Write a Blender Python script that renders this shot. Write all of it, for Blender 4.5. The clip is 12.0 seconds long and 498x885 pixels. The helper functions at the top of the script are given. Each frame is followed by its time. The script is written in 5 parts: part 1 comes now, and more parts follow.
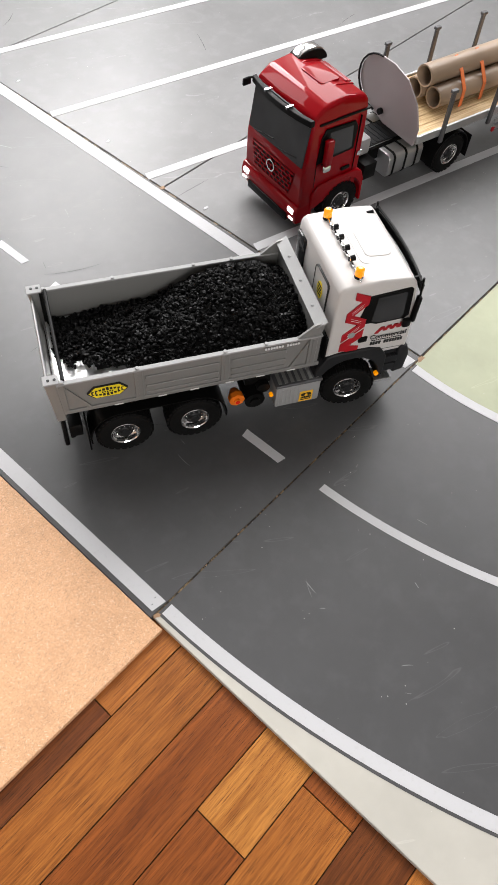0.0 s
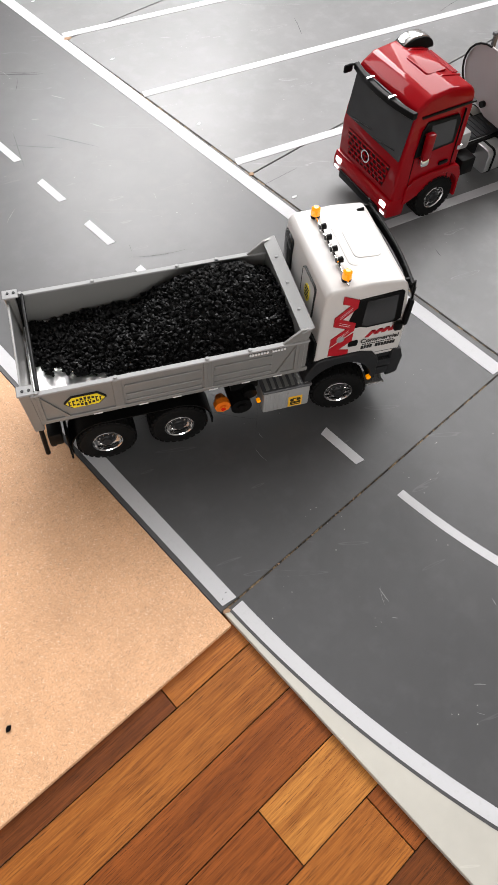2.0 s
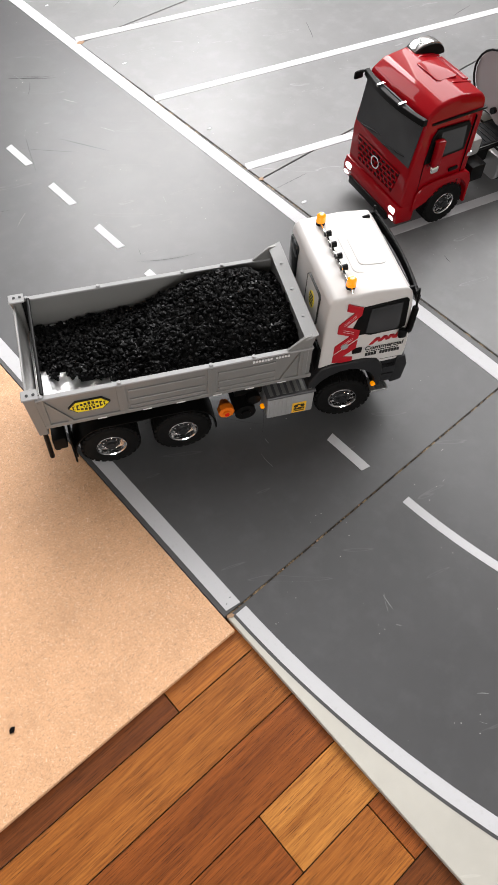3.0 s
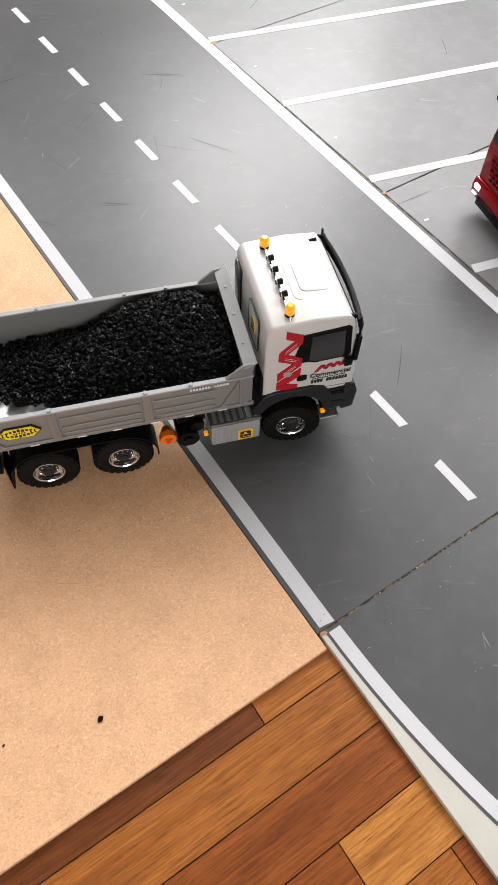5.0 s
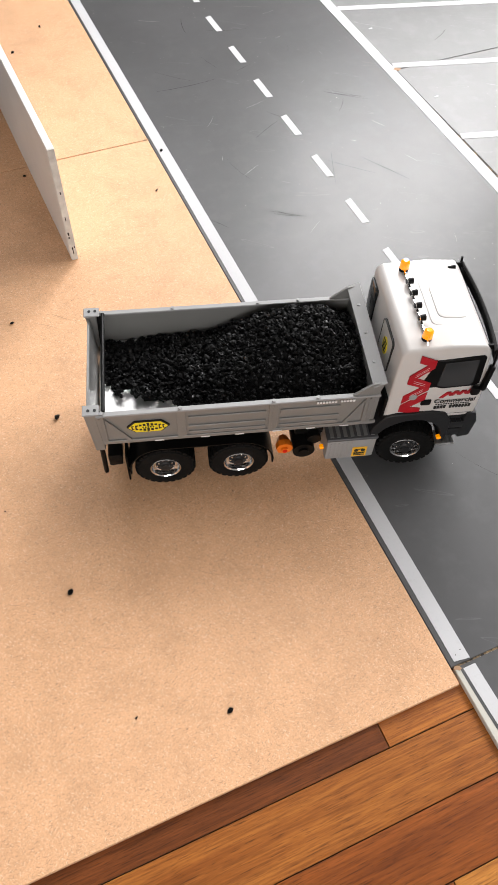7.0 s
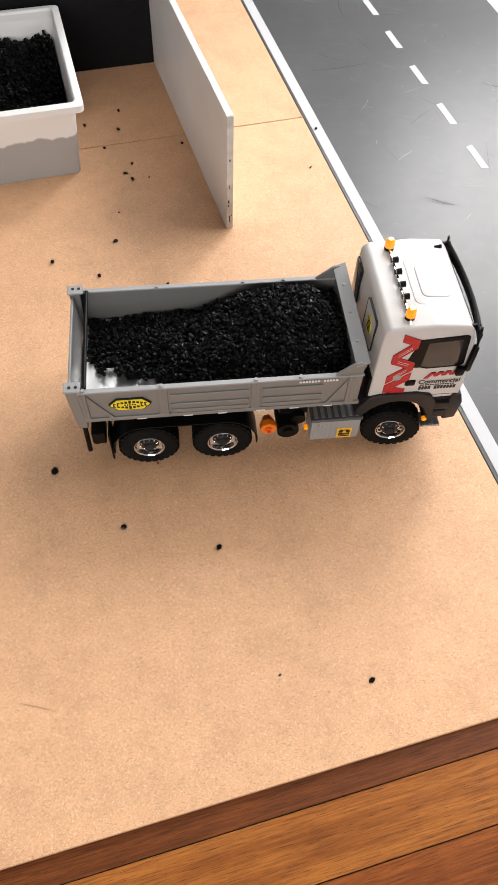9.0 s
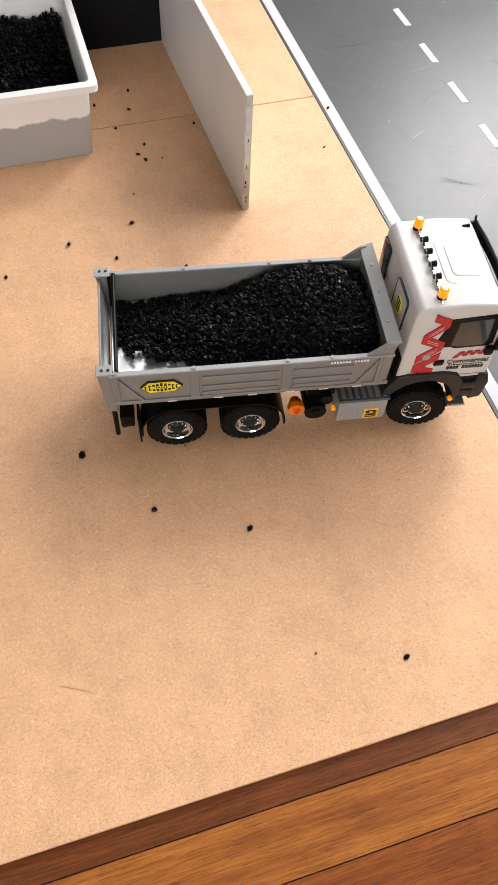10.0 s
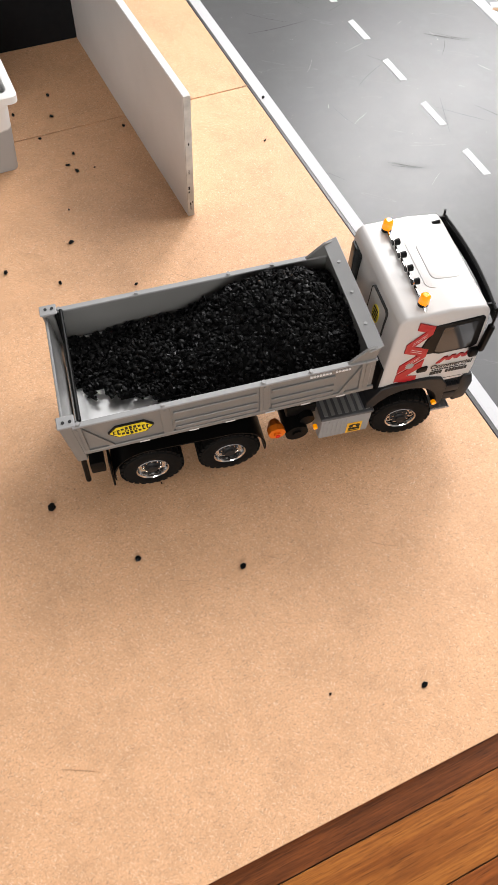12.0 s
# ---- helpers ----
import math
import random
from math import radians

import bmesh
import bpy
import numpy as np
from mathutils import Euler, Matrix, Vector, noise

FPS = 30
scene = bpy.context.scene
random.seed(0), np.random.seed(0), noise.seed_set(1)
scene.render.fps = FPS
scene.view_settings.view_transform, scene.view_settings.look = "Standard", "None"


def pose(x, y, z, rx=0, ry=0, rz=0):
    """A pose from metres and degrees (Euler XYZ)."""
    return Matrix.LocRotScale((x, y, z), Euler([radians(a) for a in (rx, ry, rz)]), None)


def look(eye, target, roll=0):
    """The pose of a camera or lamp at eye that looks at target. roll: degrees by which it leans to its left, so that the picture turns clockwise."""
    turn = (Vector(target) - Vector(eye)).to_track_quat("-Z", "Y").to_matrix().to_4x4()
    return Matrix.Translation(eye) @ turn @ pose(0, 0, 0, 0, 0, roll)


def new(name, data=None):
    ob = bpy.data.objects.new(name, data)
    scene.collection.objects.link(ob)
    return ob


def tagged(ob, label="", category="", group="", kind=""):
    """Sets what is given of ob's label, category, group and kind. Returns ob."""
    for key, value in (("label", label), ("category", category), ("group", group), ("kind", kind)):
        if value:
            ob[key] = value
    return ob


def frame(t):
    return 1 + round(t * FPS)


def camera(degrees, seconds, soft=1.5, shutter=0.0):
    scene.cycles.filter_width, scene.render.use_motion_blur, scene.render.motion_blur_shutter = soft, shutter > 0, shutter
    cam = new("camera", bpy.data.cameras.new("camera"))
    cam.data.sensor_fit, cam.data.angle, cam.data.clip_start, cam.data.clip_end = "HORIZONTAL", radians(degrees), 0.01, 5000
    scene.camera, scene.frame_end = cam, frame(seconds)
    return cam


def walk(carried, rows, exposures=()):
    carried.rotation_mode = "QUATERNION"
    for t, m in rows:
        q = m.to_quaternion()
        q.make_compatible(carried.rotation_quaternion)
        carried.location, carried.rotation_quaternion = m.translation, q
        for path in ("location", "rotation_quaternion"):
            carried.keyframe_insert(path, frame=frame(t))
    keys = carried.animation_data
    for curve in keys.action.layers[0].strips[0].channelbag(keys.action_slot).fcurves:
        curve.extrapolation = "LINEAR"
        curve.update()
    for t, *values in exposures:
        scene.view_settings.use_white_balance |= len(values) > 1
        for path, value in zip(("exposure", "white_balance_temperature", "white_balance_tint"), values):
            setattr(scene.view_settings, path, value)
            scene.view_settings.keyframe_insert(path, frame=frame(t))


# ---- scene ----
cam = camera(38.2, 12.0, soft=1.1)

PATH = [
    (0, (-0.208, -0.277, 0.897), (0.686, 0.403, -0.758), 5.7),
    (0.5, (-0.235, -0.254, 0.892), (0.611, 0.461, -0.773), 5.3),
    (1, (-0.246, -0.242, 0.891), (0.56, 0.499, -0.783), 4.8),
    (1.5, (-0.229, -0.24, 0.89), (0.553, 0.511, -0.79), 4.3),
    (2, (-0.221, -0.231, 0.89), (0.552, 0.521, -0.794), 3.9),
    (2.5, (-0.22, -0.226, 0.891), (0.548, 0.531, -0.793), 3.6),
    (2.7, (-0.215, -0.232, 0.894), (0.549, 0.532, -0.79), 3.5),
    (4.3, (-0.218, -0.225, 0.897), (0.477, 0.59, -0.792), 2.9),
    (4.5, (-0.236, -0.21, 0.895), (0.444, 0.622, -0.791), 3.0),
    (5, (-0.262, -0.178, 0.892), (0.372, 0.698, -0.791), 2.5),
    (5.5, (-0.288, -0.155, 0.894), (0.31, 0.758, -0.782), 2.9),
    (6, (-0.311, -0.147, 0.894), (0.244, 0.804, -0.775), 2.7),
    (6.5, (-0.34, -0.141, 0.898), (0.177, 0.835, -0.769), 3.0),
    (7, (-0.372, -0.133, 0.898), (0.104, 0.868, -0.767), 2.8),
    (9, (-0.517, -0.117, 0.888), (-0.182, 0.916, -0.792), 2.8),
    (9.5, (-0.551, -0.117, 0.889), (-0.208, 0.893, -0.803), 3.4),
    (10, (-0.572, -0.105, 0.886), (-0.214, 0.882, -0.816), 3.8),
    (10.5, (-0.563, -0.059, 0.872), (-0.178, 0.9, -0.841), 4.1),
    (11, (-0.556, -0.012, 0.858), (-0.141, 0.914, -0.865), 4.1),
    (11.5, (-0.577, -0.006, 0.861), (-0.13, 0.895, -0.868), 4.2),
    (12, (-0.579, -0.006, 0.864), (-0.106, 0.885, -0.862), 4.3),
]
walk(cam, [(t, look(e, a, r)) for t, e, a, r in PATH])

# ---- world, light ----
world = bpy.data.worlds.new("world")
scene.world = world
world.use_nodes = True
wn = world.node_tree
bg = wn.nodes["Background"]
sky = wn.nodes.new("ShaderNodeTexSky")
sky.sky_type = "NISHITA"
sky.sun_disc = False
sky.sun_elevation, sky.sun_rotation = radians(40), radians(200)
wn.links.new(sky.outputs[0], bg.inputs[0])
bg.inputs[1].default_value = 0.1


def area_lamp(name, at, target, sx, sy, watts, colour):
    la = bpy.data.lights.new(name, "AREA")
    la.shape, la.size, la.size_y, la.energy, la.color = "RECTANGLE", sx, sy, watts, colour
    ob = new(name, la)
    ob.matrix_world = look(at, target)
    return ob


# daylight in the unseen window openings, north-east and east where reflections point
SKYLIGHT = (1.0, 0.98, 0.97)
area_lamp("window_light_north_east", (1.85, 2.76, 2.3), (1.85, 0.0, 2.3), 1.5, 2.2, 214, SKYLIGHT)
# weak fill lamp, added in an assumed north opening
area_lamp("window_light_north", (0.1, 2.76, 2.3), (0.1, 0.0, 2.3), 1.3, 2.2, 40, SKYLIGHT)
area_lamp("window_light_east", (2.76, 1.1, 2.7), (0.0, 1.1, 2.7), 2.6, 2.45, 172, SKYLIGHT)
# low fill lamp, added to brighten the faces towards the camera
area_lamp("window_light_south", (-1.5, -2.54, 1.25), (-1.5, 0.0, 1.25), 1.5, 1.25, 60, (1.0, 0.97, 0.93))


# ---- materials ----
class Mat:
    """A principled material with a few node shortcuts."""

    def __init__(self, name, colour=(0.5, 0.5, 0.5), rough=0.5, metal=0.0, **extra):
        self.m = bpy.data.materials.new(name)
        self.m.use_nodes = True
        self.t = self.m.node_tree
        self.b = self.t.nodes["Principled BSDF"]
        self.set("Base Color", (*colour, 1))
        self.set("Roughness", rough)
        self.set("Metallic", metal)
        for k, v in extra.items():
            self.set(k.replace("_", " "), v)

    def set(self, socket, v):
        if isinstance(v, bpy.types.NodeSocket):
            self.t.links.new(v, self.b.inputs[socket])
        else:
            self.b.inputs[socket].default_value = v
        return self

    def node(self, kind, **sockets):
        n = self.t.nodes.new(kind)
        for k, v in sockets.items():
            k = k.replace("_", " ")
            if isinstance(v, bpy.types.NodeSocket):
                self.t.links.new(v, n.inputs[k])
            else:
                n.inputs[k].default_value = v
        return n

    def coords(self, sx=1, sy=1, sz=1, rot=0, which="Object"):
        v = self.node("ShaderNodeTexCoord").outputs[which]
        if rot:
            mp = self.node("ShaderNodeMapping", Vector=v)
            mp.inputs["Rotation"].default_value = (0, 0, rot)
            v = mp.outputs[0]
        mp = self.node("ShaderNodeMapping", Vector=v)
        mp.inputs["Scale"].default_value = (sx, sy, sz)
        return mp.outputs[0]

    def noise(self, co, scale, detail=4.0, rough=0.55):
        n = self.node("ShaderNodeTexNoise", Vector=co, Scale=scale, Detail=detail, Roughness=rough)
        return n.outputs["Fac"]

    def ramp(self, fac, *stops):
        r = self.node("ShaderNodeValToRGB", Fac=fac)
        els = r.color_ramp.elements
        while len(els) < len(stops):
            els.new(0.5)
        for e, (p, c) in zip(els, stops):
            e.position = p
            e.color = (*c, 1) if isinstance(c, tuple) else (c, c, c, 1)
        return r.outputs["Color"]

    def mix(self, fac, a, b, how="MIX"):
        n = self.t.nodes.new("ShaderNodeMix")
        n.data_type, n.blend_type = "RGBA", how
        for i, v in ((0, fac), (6, a), (7, b)):
            if isinstance(v, bpy.types.NodeSocket):
                self.t.links.new(v, n.inputs[i])
            elif i == 0:
                n.inputs[0].default_value = v
            else:
                n.inputs[i].default_value = (*v, 1)
        return n.outputs[2]

    def bump(self, height, strength=0.2, dist=0.001):
        n = self.node("ShaderNodeBump", Height=height, Strength=strength, Distance=dist)
        self.set("Normal", n.outputs[0])
        return self


def plain(name, colour, rough=0.5, metal=0.0, vary=0.12, scale=60.0, bump=0.0, even=False, **extra):
    """One paint or plastic with slight unevenness of tone and gloss."""
    k = Mat(name, colour, rough, metal, **extra)
    co = k.coords()
    n1 = k.noise(co, scale, 5)
    n2 = k.noise(co, scale * 0.12, 3)
    lo = tuple(c * (1 - vary) for c in colour)
    hi = tuple(min(1, c * (1 + vary)) for c in colour)
    k.set("Base Color", k.mix(k.ramp(n2, (0.3, 0.0), (0.7, 1.0)), lo, hi))
    d = 0.004 if even else 0.06
    k.set("Roughness", k.ramp(n1, (0.3, max(0.02, rough - d)), (0.75, min(1, rough + d))))
    if bump:
        k.bump(n1, bump, 0.0006)
    return k.m


def painted_board(name, colour, rough, wear):
    """Rolled floor paint on sheet board: orange-peel relief, rubbed patches, scratches and dust specks."""
    k = Mat(name, colour, rough, Specular_IOR_Level=0.28)
    co = k.coords()
    big = k.noise(co, 3.5, 5, 0.65)
    mid = k.noise(co, 24, 5, 0.6)
    fine = k.noise(co, 420, 3)
    base = k.mix(k.ramp(big, (0.3, 0.0), (0.72, 1.0)), tuple(c * 0.86 for c in colour), tuple(c * 1.12 for c in colour))
    base = k.mix(k.ramp(mid, (0.5, 0.0), (0.9, wear)), base, tuple(min(1, c * 1.7 + 0.03) for c in colour))
    for rot, sx, sy, cut in ((-0.9, 16, 1.6, 0.7), (1.9, 19, 2.4, 0.7)):
        sc = k.noise(k.coords(sx, sy, 1, rot), 2.2, 2, 0.4)
        line = k.ramp(sc, (cut, 0.0), (cut + 0.004, wear * 1.2), (cut + 0.01, 0.0))
        base = k.mix(line, base, tuple(min(1, c * 2.0 + 0.06) for c in colour))
    vor = k.node("ShaderNodeTexVoronoi", Vector=co, Scale=95.0)
    speck = k.ramp(vor.outputs["Distance"], (0.05, 1.0), (0.075, 0.0))
    gate = k.ramp(k.noise(co, 9, 3), (0.55, 0.0), (0.64, 0.8))
    both = k.mix(1.0, speck, gate, "MULTIPLY")
    base = k.mix(both, base, (0.62, 0.6, 0.57))
    k.set("Base Color", base)
    k.set("Roughness", k.ramp(mid, (0.3, rough - 0.03), (0.7, rough + 0.04)))
    k.bump(fine, 0.1, 0.0005)
    return k.m


ROAD = painted_board("road_grey_paint", (0.076, 0.076, 0.078), 0.34, 0.22)
LOT = painted_board("parking_grey_paint", (0.175, 0.175, 0.177), 0.34, 0.3)
GREEN = painted_board("pale_green_paint", (0.36, 0.38, 0.26), 0.4, 0.15)
BEIGE = painted_board("pale_beige_paint", (0.5, 0.48, 0.43), 0.4, 0.1)


def mdf():
    """Raw fibreboard: felted short fibres in all directions, pale and dark, over soft blotches."""
    k = Mat("raw_mdf", (0.55, 0.38, 0.24), 0.62)
    co = k.coords()
    felt = k.noise(co, 400, 4, 0.85)
    blot = k.noise(co, 13, 9, 0.8)
    base = k.mix(k.ramp(felt, (0.36, 0.0), (0.64, 1.0)), (0.6, 0.335, 0.175), (0.79, 0.462, 0.262))
    base = k.mix(k.ramp(blot, (0.44, 0.0), (0.68, 0.5)), base, (0.44, 0.25, 0.132))
    smear = k.noise(k.coords(2.0, 3.4, 1, 0.35), 2.6, 5, 0.65)
    base = k.mix(k.ramp(smear, (0.58, 0.0), (0.76, 0.12)), base, (0.32, 0.19, 0.11))
    for rot, cut, amount, tone in ((0.2, 0.64, 0.55, (0.26, 0.13, 0.065)), (0.95, 0.65, 0.55, (0.97, 0.78, 0.56)), (1.6, 0.645, 0.5, (0.28, 0.155, 0.08)),
                                   (2.2, 0.655, 0.55, (0.97, 0.78, 0.56)), (2.75, 0.645, 0.55, (0.2, 0.11, 0.06)), (0.55, 0.66, 0.5, (0.95, 0.74, 0.52))):
        fib = k.noise(k.coords(0.8, 6.0, 1, rot), 170, 1.5, 0.5)
        base = k.mix(k.ramp(fib, (cut, 0.0), (cut + 0.05, amount)), base, tone)
    fleck = k.node("ShaderNodeTexVoronoi", Vector=co, Scale=42.0)
    gate = k.ramp(k.noise(co, 31, 2), (0.56, 0.0), (0.6, 0.8))
    base = k.mix(k.mix(1.0, k.ramp(fleck.outputs["Distance"], (0.03, 1.0), (0.055, 0.0)), gate, "MULTIPLY"), base, (0.12, 0.06, 0.03))
    k.set("Base Color", base)
    k.bump(felt, 0.03, 0.0003)
    return k.m


MDF = mdf()
MDF_EDGE = plain("mdf_sawn_edge", (0.34, 0.21, 0.12), 0.8, vary=0.25, scale=90, bump=0.3)


def floorboard(name, lo, hi, vein):
    """Oiled hardwood with long grain along x; each board differs."""
    k = Mat(name, hi, 0.3, Specular_IOR_Level=0.3)
    info = k.node("ShaderNodeObjectInfo")
    shift = k.node("ShaderNodeVectorMath", Vector=k.coords(1, 1, 1))
    shift.operation = "ADD"
    comb = k.node("ShaderNodeCombineXYZ", X=info.outputs["Random"], Y=info.outputs["Random"])
    mul = k.node("ShaderNodeVectorMath")
    mul.operation = "SCALE"
    k.t.links.new(comb.outputs[0], mul.inputs[0])
    mul.inputs["Scale"].default_value = 37.0
    k.t.links.new(mul.outputs[0], shift.inputs[1])

    def grained(sx, sy, scale, detail, rough):
        st = k.node("ShaderNodeMapping", Vector=shift.outputs[0])
        st.inputs["Scale"].default_value = (sx, sy, 1)
        return k.noise(st.outputs[0], scale, detail, rough)

    band = grained(0.5, 7, 6, 3, 0.5)
    grain = grained(1.6, 34, 9, 6, 0.75)
    fine = grained(3, 110, 9, 3, 0.7)
    base = k.mix(k.ramp(band, (0.3, 0.0), (0.7, 1.0)), lo, hi)
    base = k.mix(k.ramp(grain, (0.44, 0.0), (0.66, 0.85)), base, vein)
    base = k.mix(k.ramp(grain, (0.3, 0.35), (0.44, 0.0)), base, tuple(min(1, 1.35 * c) for c in hi))
    tint = k.ramp(info.outputs["Random"], (0.0, (0.86, 0.84, 0.82)), (1.0, (1.12, 1.12, 1.12)))
    base = k.mix(1.0, base, tint, "MULTIPLY")
    base = k.mix(k.ramp(fine, (0.57, 0.0), (0.64, 0.85)), base, tuple(0.45 * c for c in vein))
    k.set("Base Color", base)
    k.set("Roughness", k.ramp(fine, (0.3, 0.26), (0.7, 0.42)))
    k.bump(fine, 0.12, 0.0004)
    return k.m


PLANK_DARK = floorboard("dark_brown_hardwood", (0.12, 0.034, 0.009), (0.2, 0.06, 0.015), (0.06, 0.018, 0.005))
PLANK_RED = floorboard("red_brown_hardwood", (0.2, 0.054, 0.011), (0.34, 0.1, 0.02), (0.11, 0.028, 0.006))
PLANK_MID = floorboard("orange_brown_hardwood", (0.28, 0.088, 0.017), (0.45, 0.165, 0.033), (0.15, 0.043, 0.009))
PLANK_GOLD = floorboard("golden_hardwood", (0.4, 0.15, 0.03), (0.6, 0.26, 0.058), (0.22, 0.07, 0.015))
GAP = plain("dark_floor_gap", (0.03, 0.017, 0.009), 0.8)
TAPE = Mat("white_vinyl_tape", (0.64, 0.64, 0.64), 0.5, Specular_IOR_Level=0.15)
_co = TAPE.coords()
TAPE.set("Base Color", TAPE.mix(TAPE.ramp(TAPE.noise(_co, 130, 5, 0.7), (0.55, 0.0), (0.75, 0.4)), (0.54, 0.54, 0.555), (0.42, 0.42, 0.41)))
TAPE.bump(TAPE.noise(_co, 300), 0.1, 0.0003)
TAPE = TAPE.m
def dusty(name):
    k = Mat(name, (0.05, 0.04, 0.03), 0.95)
    k.set("Base Color", k.ramp(k.noise(k.coords(), 35, 6, 0.8), (0.48, (0.02, 0.016, 0.012)), (0.68, (0.4, 0.27, 0.14))))
    return k.m


DUST = dusty("tan_joint_dust")
WALL = plain("room_wall_paint", (0.2, 0.196, 0.19), 0.8)
CEIL = plain("ceiling_paint", (0.26, 0.26, 0.26), 0.85)
WHITE_MELAMINE = plain("white_melamine", (0.78, 0.77, 0.76), 0.4, vary=0.04)
CHIPPED = plain("chipped_white_edge", (0.6, 0.59, 0.56), 0.6, vary=0.25, scale=300)
BLACK_BOARD = plain("black_panel", (0.005, 0.005, 0.006), 0.8, Specular_IOR_Level=0.2)
BIN = Mat("milky_white_plastic", (0.78, 0.78, 0.77), 0.38, Subsurface_Weight=0.0).m
CAB_WHITE = plain("white_cab_gloss", (0.6, 0.58, 0.565), 0.34, vary=0.015, even=True, Specular_IOR_Level=0.4)
SEAM = plain("panel_gap_shadow", (0.1, 0.1, 0.1), 0.7)
RED = plain("red_cab_gloss", (0.25, 0.0006, 0.004), 0.35, vary=0.03, even=True, Specular_IOR_Level=0.03, Coat_Weight=0.5, Coat_Roughness=0.03)
RED_DECAL = plain("red_vinyl_decal", (0.42, 0.008, 0.016), 0.38, vary=0.05)
BODY = plain("satin_silver_grey", (0.225, 0.222, 0.215), 0.42, 0.25, vary=0.06, scale=40)
BODY_TOP = plain("pale_silver_grey", (0.29, 0.29, 0.29), 0.6, 0.0, vary=0.05)
STEEL = plain("brushed_floor_plate", (0.7, 0.7, 0.7), 0.34, 0.85, vary=0.1, scale=200)
CHROME = plain("polished_chrome", (0.93, 0.93, 0.93), 0.14, 1.0, vary=0.03)
ALU = plain("cast_aluminium", (0.5, 0.5, 0.5), 0.35, 0.85, vary=0.1)
DARK = plain("charcoal_plastic", (0.016, 0.0165, 0.018), 0.5, vary=0.15, Specular_IOR_Level=0.3)
BLACK = plain("black_plastic", (0.004, 0.004, 0.004), 0.42, vary=0.2, Specular_IOR_Level=0.13)
TYRE = plain("tyre_rubber", (0.005, 0.005, 0.005), 0.72, vary=0.3, scale=150, bump=0.25, Specular_IOR_Level=0.13)
GLASS = plain("smoked_cab_glass", (0.016, 0.017, 0.018), 0.06, vary=0.3, scale=30, Specular_IOR_Level=0.35)
GLASS_SIDE = plain("side_window_glass", (0.045, 0.046, 0.048), 0.05, vary=0.6, scale=45, Specular_IOR_Level=0.5)
AMBER = Mat("amber_lens", (0.95, 0.3, 0.0), 0.2, Transmission_Weight=0.0, Coat_Weight=0.6)
AMBER.set("Emission Color", (1.0, 0.33, 0.0, 1)).set("Emission Strength", 0.55)
AMBER = AMBER.m
ORANGE = plain("orange_plastic", (0.75, 0.17, 0.01), 0.35)
HEADLAMP = Mat("lit_headlamp", (0.9, 0.9, 0.9), 0.1)
HEADLAMP.set("Emission Color", (1, 1, 1, 1)).set("Emission Strength", 2.5)
HEADLAMP = HEADLAMP.m
YELLOW = plain("yellow_badge", (0.82, 0.66, 0.02), 0.35, vary=0.03)
INK = plain("black_ink", (0.01, 0.01, 0.01), 0.5)
PALE_INK = plain("white_ink", (0.75, 0.75, 0.75), 0.5)
GREY_DISC = plain("grey_ink", (0.3, 0.32, 0.32), 0.5)
PINE = Mat("pale_pine", (0.6, 0.42, 0.22), 0.6)
PINE.set("Base Color", PINE.mix(PINE.ramp(PINE.noise(PINE.coords(3, 60, 60), 6, 4), (0.35, 0.0), (0.7, 1.0)), (0.45, 0.28, 0.12), (0.72, 0.54, 0.31)))
PINE = PINE.m
PIPE = plain("weathered_tube", (0.33, 0.24, 0.17), 0.38, 0.0, vary=0.45, scale=35)
STAKE = plain("dark_grey_steel", (0.1, 0.1, 0.105), 0.4, 0.4, vary=0.15)
STICKER = plain("orange_yellow_sticker", (0.85, 0.47, 0.03), 0.4, vary=0.04)
LENS_RED = plain("red_lens", (0.7, 0.02, 0.01), 0.25, vary=0.05)
STRAP = plain("orange_strap", (0.8, 0.2, 0.06), 0.6)
PLATE = plain("grey_steel_plate", (0.36, 0.33, 0.33), 0.42, 0.3, vary=0.12, scale=40)


def coal():
    k = Mat("glossy_black_coal", (0.004, 0.004, 0.004), 0.35, Specular_IOR_Level=0.1)
    g = k.node("ShaderNodeNewGeometry")
    k.set("Base Color", k.ramp(g.outputs["Random Per Island"], (0.0, 0.002), (0.85, 0.005), (1.0, 0.012)))
    k.set("Roughness", k.ramp(g.outputs["Random Per Island"], (0.0, 0.5), (0.86, 0.36), (0.97, 0.1)))
    k.bump(k.noise(k.coords(), 500, 3), 0.25, 0.0008)
    return k.m


COAL = coal()


# ---- mesh helpers ----
def box(bm, x0, x1, y0, y1, z0, z1, b=0.0, seg=2):
    g = bmesh.ops.create_cube(bm, size=1.0)["verts"]
    bmesh.ops.scale(bm, vec=(x1 - x0, y1 - y0, z1 - z0), verts=g)
    bmesh.ops.translate(bm, vec=((x0 + x1) / 2, (y0 + y1) / 2, (z0 + z1) / 2), verts=g)
    if b:
        es = list({e for v in g for e in v.link_edges})
        bmesh.ops.bevel(bm, geom=es, offset=b, segments=seg, affect="EDGES", profile=0.5)
    return bm


def cyl(bm, p, q, r, seg=16, r2=None):
    p, q = Vector(p), Vector(q)
    d = q - p
    g = bmesh.ops.create_cone(bm, cap_ends=True, segments=seg, radius1=r, radius2=r if r2 is None else r2, depth=d.length)["verts"]
    m = Matrix.Translation((p + q) / 2) @ d.to_track_quat("Z", "Y").to_matrix().to_4x4()
    bmesh.ops.transform(bm, matrix=m, verts=g)
    return bm


